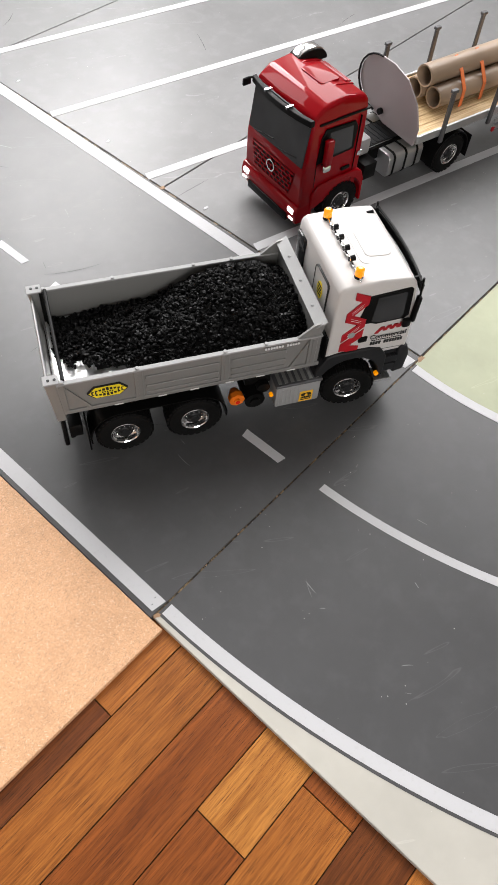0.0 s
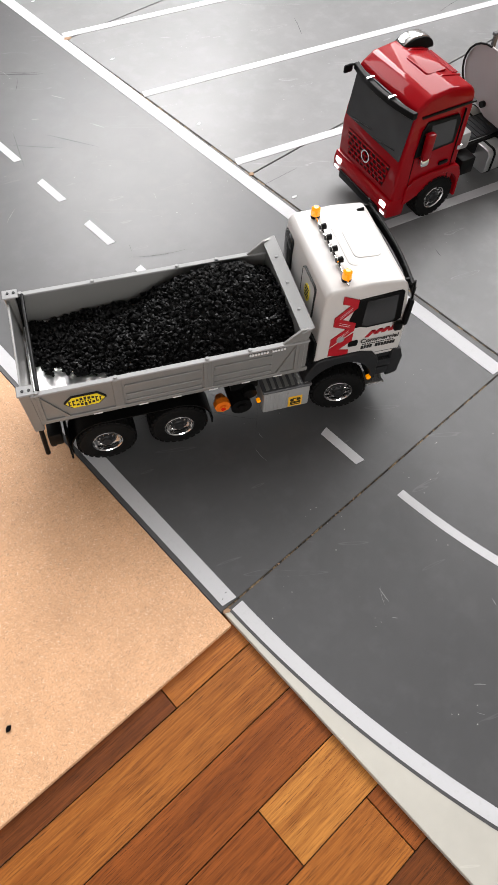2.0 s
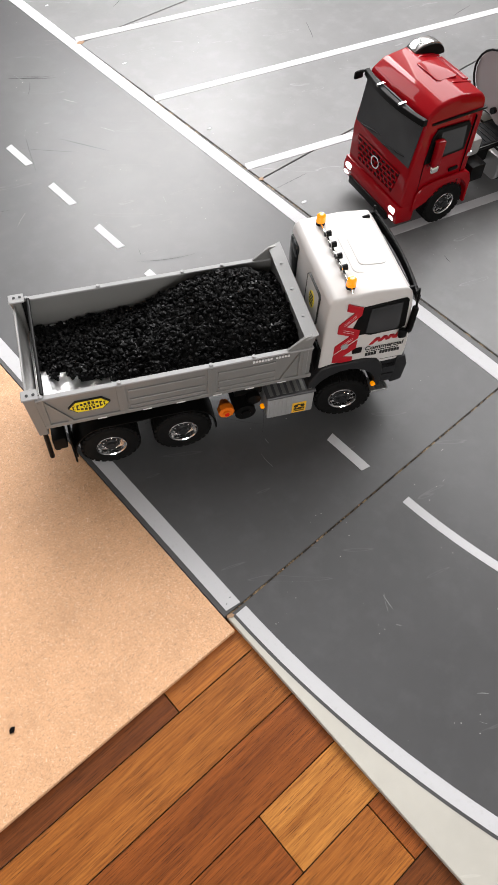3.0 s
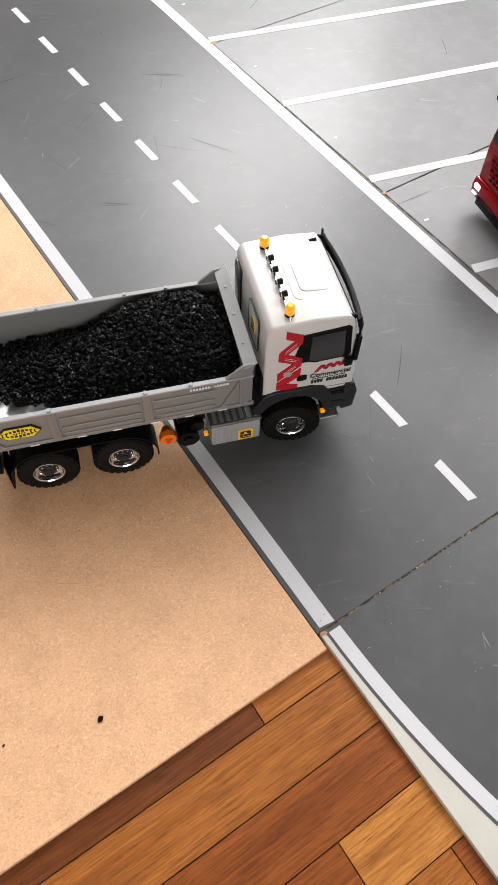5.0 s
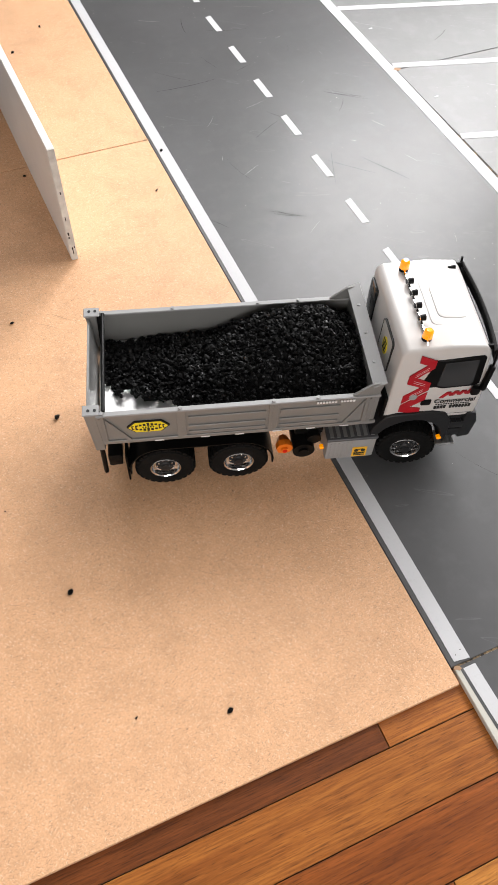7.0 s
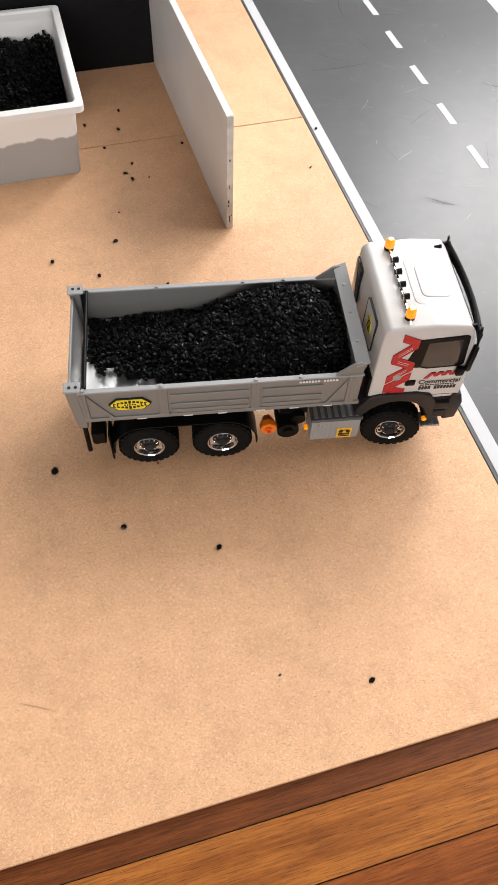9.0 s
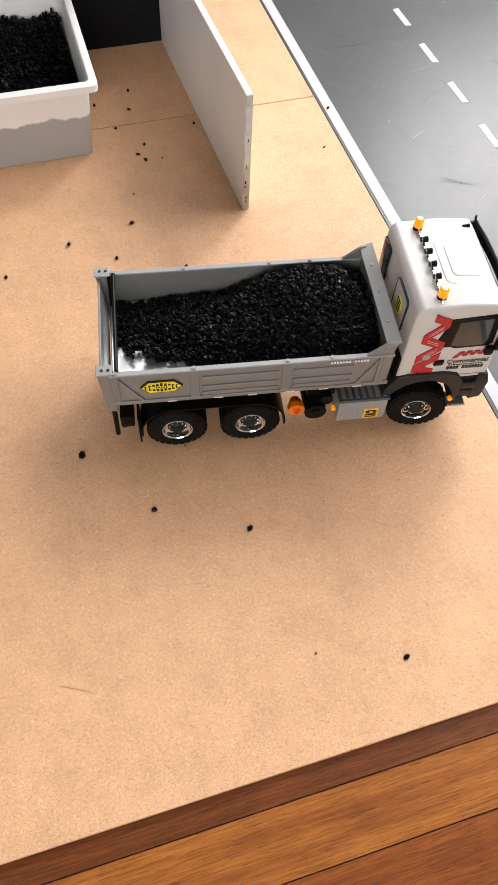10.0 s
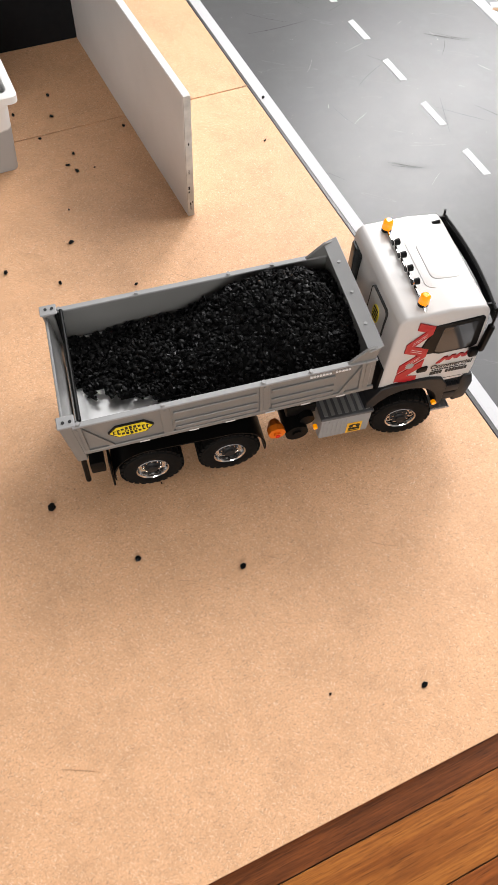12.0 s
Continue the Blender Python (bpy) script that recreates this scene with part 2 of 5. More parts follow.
def prism(bm, pts, put, lo, hi, b=0.0, seg=2):
    """A closed outline swept from lo to hi; put(u, v, w) gives the place."""
    a = [bm.verts.new(put(u, v, lo)) for u, v in pts]
    c = [bm.verts.new(put(u, v, hi)) for u, v in pts]
    fs = [bm.faces.new(a), bm.faces.new(c[::-1])]
    n = len(pts)
    for i in range(n):
        fs.append(bm.faces.new((a[i], c[i], c[(i + 1) % n], a[(i + 1) % n])))
    bmesh.ops.recalc_face_normals(bm, faces=fs)
    if b:
        es = list({e for f in fs for e in f.edges})
        bmesh.ops.bevel(bm, geom=es, offset=b, segments=seg, affect="EDGES", profile=0.5, clamp_overlap=True)
    return bm


def along_y(u, v, w):
    return (u, w, v)


def along_x(u, v, w):
    return (w, u, v)


def along_z(u, v, w):
    return (u, v, w)


def lathe(bm, prof, seg=32):
    """Turns (radius, y) pairs round the y axis; an open profile makes a shell."""
    rings = []
    for r, h in prof:
        rings.append([bm.verts.new((r * math.cos(2 * math.pi * i / seg), h, r * math.sin(2 * math.pi * i / seg))) for i in range(seg)])
    for a, c in zip(rings, rings[1:]):
        for i in range(seg):
            bm.faces.new((a[i], a[(i + 1) % seg], c[(i + 1) % seg], c[i]))
    bmesh.ops.recalc_face_normals(bm, faces=bm.faces)
    return bm


def arch(bm, pts, thick, y0, y1):
    """A bent strip: pts in x and z, given thickness along its normals, from y0 to y1."""
    rows = []
    for i, (x, z) in enumerate(pts):
        a, c = pts[max(0, i - 1)], pts[min(len(pts) - 1, i + 1)]
        n = Vector((-(c[1] - a[1]), c[0] - a[0])).normalized() * thick
        rows.append([bm.verts.new(p) for p in ((x, y0, z), (x, y1, z), (x + n.x, y1, z + n.y), (x + n.x, y0, z + n.y))])
    for a, c in zip(rows, rows[1:]):
        for i in range(4):
            j = (i + 1) % 4
            bm.faces.new((a[i], a[j], c[j], c[i]))
    bm.faces.new(rows[0])
    bm.faces.new(rows[-1][::-1])
    bmesh.ops.recalc_face_normals(bm, faces=bm.faces)
    return bm


def tube(bm, pts, r, seg=8):
    for p, q in zip(pts, pts[1:]):
        cyl(bm, p, q, r, seg)
    return bm


def mesh_of(name, bm, material):
    me = bpy.data.meshes.new(name)
    bm.to_mesh(me)
    bm.free()
    me.materials.append(material)
    me.shade_smooth()
    me.set_sharp_from_angle(angle=radians(32))
    return me


def part(name, bm, material, parent, label="", at=None):
    ob = new(name, mesh_of(name, bm, material))
    ob.parent = parent
    if at is not None:
        ob.matrix_basis = at
    return tagged(ob, label)


def thing(name, bm, material, label, category, at=None, group="", kind=""):
    ob = new(name, mesh_of(name, bm, material) if bm else None)
    if at is not None:
        ob.matrix_basis = at
    return tagged(ob, label, category, group, kind)


def B():
    return bmesh.new()


def lettering(name, text, size, material, parent, m, label=""):
    cu = bpy.data.curves.new(name, "FONT")
    cu.body, cu.size, cu.extrude, cu.align_x, cu.offset = text, size, 0.0001, "CENTER", 0.0002
    tmp = new(name, cu)
    dg = bpy.context.evaluated_depsgraph_get()
    me = bpy.data.meshes.new_from_object(tmp.evaluated_get(dg))
    bpy.data.objects.remove(tmp)
    me.materials.clear()
    me.materials.append(material)
    ob = new(name, me)
    ob.parent, ob.matrix_basis = parent, m
    return tagged(ob, label)


# ---- room ----
# walls, ceiling and windows are out of view, assumed here to hold the lamps
FZ = -0.009
RX0, RX1, RY0, RY1, ROOM_H = -2.6, 2.8, -2.6, 2.8, 4.2
bm = box(B(), RX0, RX1, RY0, RY1, FZ - 0.06, FZ - 0.004)
floor = thing("floor", bm, GAP, "dark gaps under oiled hardwood floorboards", "floor", kind="structure")
bm = box(B(), RX0, RX1, RY0, RY1, ROOM_H, ROOM_H + 0.06)
thing("ceiling", bm, CEIL, "unseen plain grey ceiling", "ceiling", kind="structure")
for nm, b4 in (("wall_west", (RX0 - 0.1, RX0, RY0, RY1)),):
    thing(nm, box(B(), *b4, FZ, ROOM_H), WALL, "unseen plain painted wall", "wall", kind="structure")


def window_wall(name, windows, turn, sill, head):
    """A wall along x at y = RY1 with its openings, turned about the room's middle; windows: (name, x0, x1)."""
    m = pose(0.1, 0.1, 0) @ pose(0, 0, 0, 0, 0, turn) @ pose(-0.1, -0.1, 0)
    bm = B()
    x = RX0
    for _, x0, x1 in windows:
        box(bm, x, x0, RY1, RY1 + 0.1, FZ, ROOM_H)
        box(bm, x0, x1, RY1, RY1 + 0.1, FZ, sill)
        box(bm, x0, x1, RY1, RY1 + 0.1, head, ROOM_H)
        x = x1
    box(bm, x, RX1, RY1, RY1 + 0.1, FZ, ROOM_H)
    thing(name, bm, WALL, "unseen painted wall with openings for the lamps", "wall", m, kind="structure")
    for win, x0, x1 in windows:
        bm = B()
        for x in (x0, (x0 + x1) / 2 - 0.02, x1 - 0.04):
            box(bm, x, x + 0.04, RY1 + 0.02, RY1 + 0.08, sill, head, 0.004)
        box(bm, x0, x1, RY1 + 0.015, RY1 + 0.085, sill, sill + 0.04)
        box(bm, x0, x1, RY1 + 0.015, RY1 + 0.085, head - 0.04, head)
        thing(win, bm, CAB_WHITE, "unseen white-framed window opening for a lamp", "window", m, kind="structure")


# first north opening and the south one are added for the fill lamps
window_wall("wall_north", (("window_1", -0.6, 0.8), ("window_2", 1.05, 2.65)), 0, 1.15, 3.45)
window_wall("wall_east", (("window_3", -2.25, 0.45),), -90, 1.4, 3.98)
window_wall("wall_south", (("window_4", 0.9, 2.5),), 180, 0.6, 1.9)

# ---- the boards ----
BT = 0.009  # board thickness, top at z = 0


def board(name, x0, x1, y0, y1, material, label, z=0.0):
    bm = box(B(), x0, x1, y0, y1, FZ, z, 0.0008, 1)
    return thing(name, bm, material, label, "board", kind="structure")


board("ground_mdf_near", -1.9, -0.0143, -0.021, 1.1775, MDF, "bare tan fibreboard sheet with dark flecks")
board("ground_mdf_far", -1.9, -0.0143, 1.1795, 2.4, MDF, "bare tan fibreboard sheet with dark flecks")
road_main = board("road_main", -0.0135, 0.6035, 0.0006, 2.44, ROAD, "dark grey painted road board with scratches")
board("pavement_lot_near", 0.6065, 1.83, 0.002, 0.6155, LOT, "mid grey painted parking board")
board("pavement_lot_mid", 0.6065, 1.83, 0.618, 1.231, LOT, "mid grey painted parking board with rubbed paint")
board("pavement_lot_far", 0.6065, 1.83, 1.2335, 1.85, LOT, "mid grey painted parking board with rubbed paint")
for y0, y1 in ((0.002, 0.6155), (0.618, 1.231), (1.2335, 1.85)):
    board("pavement_lot_outer", 1.833, 2.7, y0, y1, LOT, "mid grey painted parking board")
bend = board("road_bend", -0.0105, 1.2, -1.2, -0.0015, BEIGE, "board painted with a bending road, beige outside the bend")
bm = box(B(), -0.012, 2.6, -0.0016, 0.0008, FZ, -0.0005)
box(bm, 0.6035, 0.6065, 0.0, 1.85, FZ, -0.0012)
thing("trim_joint", bm, DUST, "dusty tan joint between the boards", "joint", kind="structure")
OUT_R, OUT_X = 1.41, 1.4275    # outer white line, inner edge


def bend_sheet(name, material, label, z0, z1, inner, outer, y0, y1, n=40):
    """A painted strip between two arcs; each arc is (centre x, radius, centre y)."""
    def arc(a, y):
        cx, r, cy = a
        return cx - math.sqrt(max(0.0, r * r - (y - cy) ** 2))
    bm = B()
    ys = [y0 + (y1 - y0) * i / n for i in range(n + 1)]
    pts = [(arc(outer, y), y) for y in ys] + [(arc(inner, y), y) for y in reversed(ys)]
    prism(bm, pts, along_z, z0, z1)
    return thing(name, bm, material, label, "painted marking", kind="structure")


FAR_EDGE = (1.199 + 5000.0, 5000.0, 0.0)
bend_sheet("road_bend_surface", ROAD, "dark grey painted road surface sweeping round a bend", -0.001, 0.0003,
           FAR_EDGE, (OUT_X, OUT_R + 0.0215, 0), -1.18, -0.0018)
bend_sheet("marking_outer_line", TAPE, "worn white edge line along the bend", 0.0, 0.0007,
           (OUT_X, OUT_R, 0), (OUT_X, OUT_R + 0.0175, 0), -1.15, -0.006)
bend_sheet("marking_bend_dash", TAPE, "long curved white centre line", 0.0, 0.0007,
           (1.236, 0.938, 0), (1.236, 0.951, 0), -0.42, -0.037)
bend_sheet("ground_green", GREEN, "pale green painted island inside the bend", 0.0, 0.0006,
           FAR_EDGE, (1.2, 0.617, -0.05), -0.55, -0.0018)
bend_sheet("marking_inner_line", TAPE, "white line round the green island", 0.0, 0.0011,
           (1.2, 0.617, -0.05), (1.2, 0.633, -0.05), -0.55, -0.006)


def strip(name, p, q, width, label, z=0.0006):
    p, q = Vector((*p, 0)), Vector((*q, 0))
    n = (q - p).normalized().cross(Vector((0, 0, 1))) * (width / 2)
    d = (q - p).normalized() * 0.0015
    bm = B()
    prism(bm, [tuple((p + n - d)[:2]), tuple((q + n + d)[:2]), tuple((q - n - d)[:2]), tuple((p - n + d)[:2])], along_z, -0.0004, z)
    return thing(name, bm, TAPE, label, "road marking", kind="structure")


strip("marking_edge", (0.0045, 0.004), (0.0015, 2.43), 0.0215, "white tape line along the road edge")
strip("marking_lot", (0.5785, 0.004), (0.5965, 1.6), 0.0255, "white tape line between road and parking")
strip("marking_lot_end", (0.5965, 1.602), (0.5975, 2.43), 0.0255, "white tape line between road and parking")
for i in range(16):
    y = 0.035 + 0.1497 * i
    tagged(strip("marking_dash", (0.2865, y), (0.2855, y + 0.0735), 0.0145, "short white centre dash on the road"), group="centre dashes")
for y in (0.377, 0.666, 0.9585, 1.2525, 1.535):
    x1 = 1.81
    tagged(strip("marking_bay", (0.608, y - 0.003), (x1, y - (x1 - 0.604) * 0.262), 0.0195, "white parking bay line"), group="bay lines")


def scuffs(name, material, label, spots, seed):
    """Thin bent scrapes on the paint: x, y, length and heading of each."""
    rng = random.Random(seed)
    verts, faces = [], []
    for x, y, ln, ang in spots:
        bend, wide, a = rng.uniform(-0.45, 0.45), rng.uniform(0.0002, 0.0006), radians(ang)
        k, n = len(verts), 9
        for i in range(n):
            u = i / (n - 1)
            w = wide * math.sin(math.pi * min(0.97, max(0.03, u))) ** 0.5
            for q in (-w, w):
                verts.append((x - q * math.sin(a), y + q * math.cos(a), 0.00045))
            x, y, a = x + ln / n * math.cos(a), y + ln / n * math.sin(a), a + bend / n
        faces += [(k + 2 * i, k + 2 * i + 2, k + 2 * i + 3, k + 2 * i + 1) for i in range(n - 1)]
    me = bpy.data.meshes.new(name)
    me.from_pydata(verts, [], faces)
    me.materials.append(material)
    return tagged(new(name, me), label, "scuff", kind="structure")


srng = random.Random(21)
spread = [(srng.uniform(0.16, 0.44), srng.uniform(0.1, 2.2), srng.uniform(0.02, 0.12), srng.uniform(0, 180)) for _ in range(24)]
spread += [(srng.uniform(0.62, 1.6), srng.uniform(0.1, 1.5), srng.uniform(0.02, 0.1), srng.uniform(0, 180)) for _ in range(14)]
spread += [(0.418, 1.214, 0.107, -40.0), (0.376, 0.965, 0.124, -60.0), (0.14, 0.878, 0.044, -47.0), (0.082, 1.415, 0.113, -50.0), (0.409, 1.208, 0.102, -38.0), (0.131, 0.88, 0.077, -36.0), (0.013, 0.899, 0.049, -49.0), (0.114, 1.058, 0.095, -84.0), (0.061, 1.338, 0.152, -5.0), (0.135, 0.87, 0.064, -35.0), (0.41, 1.208, 0.106, -38.0), (0.3, 0.986, 0.122, -46.0)]
scuffs("marking_scuff_dark", plain("dark_rubber_scuff", (0.034, 0.034, 0.034), 0.7, Specular_IOR_Level=0.1), "dark rubber scuffs on the painted boards", spread, 1)
spread = [(srng.uniform(0.1, 0.9), srng.uniform(-0.5, -0.05), srng.uniform(0.004, 0.03), srng.uniform(0, 180)) for _ in range(30)]
spread += [(srng.uniform(0.1, 0.5), srng.uniform(0.05, 1.9), srng.uniform(0.01, 0.07), srng.uniform(0, 180)) for _ in range(26)]
scuffs("marking_scratch_pale", plain("pale_scratch", (0.22, 0.22, 0.22), 0.6), "fine pale scratches on the painted boards", spread, 2)


DABS = [(0.632, 0.803), (0.637, 1.103), (0.623, 0.515), (0.64, 1.416)]
drng = random.Random(14)
for x, y in DABS:
    pts = [(x + drng.uniform(0.004, 0.007) * math.cos(0.9 * i), y + drng.uniform(0.002, 0.004) * math.sin(0.9 * i)) for i in range(7)]
    thing("marking_dab", prism(B(), pts, along_z, -0.0002, 0.0007), TAPE, "small pale paint dab on the parking board", "paint dab", kind="structure")


def chip_or_screw(x, y, r, seed, material):
    rng = random.Random(seed)
    n = 9
    pts = [(x + r * rng.uniform(0.45, 1.1) * math.cos(2 * math.pi * i / n), y + 0.6 * r * rng.uniform(0.45, 1.1) * math.sin(2 * math.pi * i / n)) for i in range(n)]
    thing("trim_broken_corner", prism(B(), pts, along_z, -0.002, 0.0009), material, "broken tan board corner, joint chip or dark screw dot", "board damage", kind="structure")


chip_or_screw(0.606, 0.6165, 0.009, 1, MDF_EDGE)
chip_or_screw(0.6085, 1.2325, 0.011, 2, MDF_EDGE)
chip_or_screw(0.601, -0.002, 0.01, 3, MDF_EDGE)
chip_or_screw(-0.006, -0.003, 0.006, 4, MDF_EDGE)
chip_or_screw(-0.018, 1.1785, 0.006, 5, MDF_EDGE)
# first two are dark screw dots in the tape end, the rest tan chips
for i, (x, y) in enumerate(((0.0, 0.012), (0.009, 0.016), (0.152, -0.0005), (0.235, 0.0), (0.088, -0.0005))):
    chip_or_screw(x, y, 0.0022 if i > 1 else 0.0014, 10 + i, MDF_EDGE if i > 1 else DARK)

spread = [(srng.uniform(-0.8, -0.15), srng.uniform(0.02, 1.0), srng.uniform(0.01, 0.05), srng.uniform(100, 200)) for _ in range(14)]
scuffs("marking_mdf_scratch", plain("brown_scratch", (0.5, 0.29, 0.16), 0.8), "faint brown scratches on the fibreboard", spread, 6)

# ---- loading bay: partition, back panel, bin ----
bm = B()
prism(bm, [(-0.255, 0.887), (-0.243, 0.887), (-0.262, 1.446), (-0.274, 1.446)], along_z, 0.0, 0.221, 0.0012, 1)
partition = thing("partition_panel", bm, WHITE_MELAMINE, "upright white melamine panel standing on fibreboard", "panel")
bm = B()
prism(bm, [(-0.2545, 0.8845), (-0.2435, 0.8845), (-0.2435, 0.8875), (-0.2545, 0.8875)], along_z, 0.0005, 0.2205)
part("edge_band", bm, CHIPPED, partition, "chipped raw panel edge")
krng = random.Random(8)
for i in range(7):
    z, w = krng.uniform(0.01, 0.21), krng.uniform(0.0005, 0.0014)
    x = krng.uniform(-0.252, -0.246)
    part("chip", box(B(), x - w, x + w, 0.8841, 0.8846, z, z + krng.uniform(0.002, 0.008)), DARK, partition, "dark chip in the edge")
# its top is out of view; the height is chosen to shade the bay
bm = box(B(), -1.45, -0.262, 1.449, 1.461, 0.0, 0.72, 0.001, 1)
back_panel = thing("back_panel", bm, BLACK_BOARD, "black upright panel closing the bay", "panel")


def rounded_rect(x0, x1, y0, y1, r, n=5):
    pts = []
    for cx, cy, a in ((x1 - r, y1 - r, 0), (x0 + r, y1 - r, 90), (x0 + r, y0 + r, 180), (x1 - r, y0 + r, 270)):
        for i in range(n + 1):
            t = radians(a + 90 * i / n)
            pts.append((cx + r * math.cos(t), cy + r * math.sin(t)))
    return pts


def skin(bm, rings):
    vs = [[bm.verts.new(p) for p in ring] for ring in rings]
    for a, c in zip(vs, vs[1:]):
        for i in range(len(a)):
            j = (i + 1) % len(a)
            bm.faces.new((a[i], a[j], c[j], c[i]))
    return vs


def storage_bin():
    X0, X1, Y0, Y1, H = -0.93, -0.46, 1.08, 1.432, 0.151
    def ring(inset, z, r=0.011):
        return [(x, y, z) for x, y in rounded_rect(X0 + inset, X1 - inset, Y0 + inset, Y1 - inset, r)]
    bm = B()
    vs = skin(bm, [ring(0.025, 0.0006), ring(0.0145, H - 0.016), ring(0.0165, H - 0.016), ring(0.0185, H - 0.03, 0.016), ring(0.0275, 0.005, 0.014)])
    bm.faces.new(vs[0][::-1])
    bm.faces.new(vs[-1])
    bmesh.ops.recalc_face_normals(bm, faces=bm.faces)
    tub = thing("storage_bin", bm, BIN_OUT, "milky white plastic bin part filled with coal", "bin")
    bm = B()
    vs = skin(bm, [ring(0.0145, H - 0.0162), ring(0.0125, H - 0.016), ring(0.0, H - 0.014, 0.01), ring(-0.0005, H - 0.002, 0.01), ring(0.003, H, 0.01),
                   ring(0.0125, H, 0.009), ring(0.0155, H - 0.004, 0.009), ring(0.0165, H - 0.0162, 0.009)])
    bmesh.ops.recalc_face_normals(bm, faces=bm.faces)
    part("rim", bm, BIN, tub, "rolled white rim")
    return tub


# the milky wall lets the coal behind it show as a grey band with a wavy top
BK = Mat("milky_bin_plastic", (0.78, 0.78, 0.77), 0.36)
_c = BK.node("ShaderNodeTexCoord")
_s = BK.node("ShaderNodeSeparateXYZ", Vector=_c.outputs["Object"])
_w = BK.noise(BK.coords(1, 0.2, 0), 14, 4)
_h = BK.node("ShaderNodeMath")
_h.operation = "MULTIPLY_ADD"
BK.t.links.new(_w, _h.inputs[0])
_h.inputs[1].default_value, _h.inputs[2].default_value = 0.05, 0.056
_d = BK.node("ShaderNodeMath")
_d.operation = "SUBTRACT"
BK.t.links.new(_s.outputs["Z"], _d.inputs[0])
BK.t.links.new(_h.outputs[0], _d.inputs[1])
_f = BK.ramp(_d.outputs[0], (0.0, 1.0), (0.004, 0.0))
BK.set("Base Color", BK.mix(_f, (0.78, 0.78, 0.77), (0.36, 0.36, 0.355)))
BIN_OUT = BK.m
storage_bin()


# ---- coal ----
def lump(rng, r):
    """Corner points and faces of one broken lump."""
    g = 1.618
    v = [Vector(b).normalized() * r * rng.uniform(0.52, 1.2) for b in ((0, 1, g), (0, -1, g), (0, 1, -g), (0, -1, -g), (1, g, 0), (-1, g, 0), (1, -g, 0), (-1, -g, 0), (g, 0, 1), (g, 0, -1), (-g, 0, 1), (-g, 0, -1))]
    k = Vector((rng.uniform(0.55, 0.95), rng.uniform(0.7, 1.1), rng.uniform(0.95, 1.6)))
    v = [Vector((p.x * k.x, p.y * k.y, p.z * k.z)) for p in v]
    f = [(0, 1, 8), (0, 8, 4), (0, 4, 5), (0, 5, 10), (0, 10, 1), (1, 6, 8), (1, 7, 6), (1, 10, 7), (2, 4, 9), (2, 9, 3), (2, 3, 11), (2, 11, 5), (2, 5, 4), (3, 9, 6), (3, 6, 7), (3, 7, 11), (4, 8, 9), (5, 11, 10), (6, 9, 8), (7, 10, 11)]
    rot = Euler([rng.uniform(0, 6.3) for _ in range(3)]).to_matrix()
    return [rot @ p for p in v], f


def coal_heap(name, height, x0, x1, y0, y1, count, seed, rmin, rmax, keep, base_z):
    """A bed of lumps over a low mound; height(x, y) gives its top, keep(x, y) its outline."""
    rng = random.Random(seed)
    verts, faces = [], []
    nx, ny = 40, 22
    for i in range(nx + 1):
        for j in range(ny + 1):
            x, y = x0 + (x1 - x0) * i / nx, y0 + (y1 - y0) * j / ny
            verts.append((x, y, max(base_z, height(x, y) - 0.004) if keep(x, y, 0.03) else base_z - 0.001))
    for i in range(nx):
        for j in range(ny):
            a = i * (ny + 1) + j
            faces.append((a, a + ny + 1, a + ny + 2, a + 1))
    made = 0
    while made < count:
        x, y = rng.uniform(x0, x1), rng.uniform(y0, y1)
        if not keep(x, y, 0.0):
            continue
        made += 1
        r = rng.uniform(rmin, rmax) * (0.75 if rng.random() < 0.4 else 1.0)
        v, f = lump(rng, r)
        z = max(height(x, y) - rng.uniform(-0.002, 0.004), base_z + 0.5 * r)
        k = len(verts)
        verts += [(p.x + x, p.y + y, p.z + z) for p in v]
        faces += [tuple(k + q for q in g) for g in f]
    me = bpy.data.meshes.new(name)
    me.from_pydata(verts, [], faces)
    me.materials.append(COAL)
    return new(name, me)


def bin_top(x, y):
    return 0.062 + 0.03 * noise.noise(Vector((x * 7, y * 7, 3.1))) + 0.045 * (y - 1.1) / 0.3


tagged(coal_heap("coal_store", bin_top, -0.9, -0.487, 1.108, 1.405, 3800, 5, 0.0036, 0.0058, lambda x, y, m: True, 0.006),
       "heap of small black glossy coal lumps in a bin", "coal", kind="stuff")

# the one at (-0.001, 1.131) stands for a dark screw in the tape
CRUMBS = [(-0.457, 1.25), (-0.382, 1.284), (-0.393, 1.222), (-0.431, 1.168), (-0.278, 1.149), (-0.387, 1.107), (-0.404, 1.081), (-0.394, 1.061), (-0.362, 1.061), (-0.436, 0.974), (-0.455, 0.898), (-0.57, 0.873), (-0.497, 0.82), (-0.388, 0.773), (-0.682, 0.822), (-0.62, 0.451), (-0.541, 0.34), (-0.424, 0.277), (-0.288, 0.059), (-0.394, 0.095), (-0.051, 1.015), (-0.001, 1.131), (-0.197, 1.603), (-0.112, 1.696), (-0.476, 0.428), (-0.368, 0.558)]
TINY = ((-0.394, 0.095), (-0.476, 0.428), (-0.362, 1.061), (-0.436, 0.974))
crng = random.Random(11)
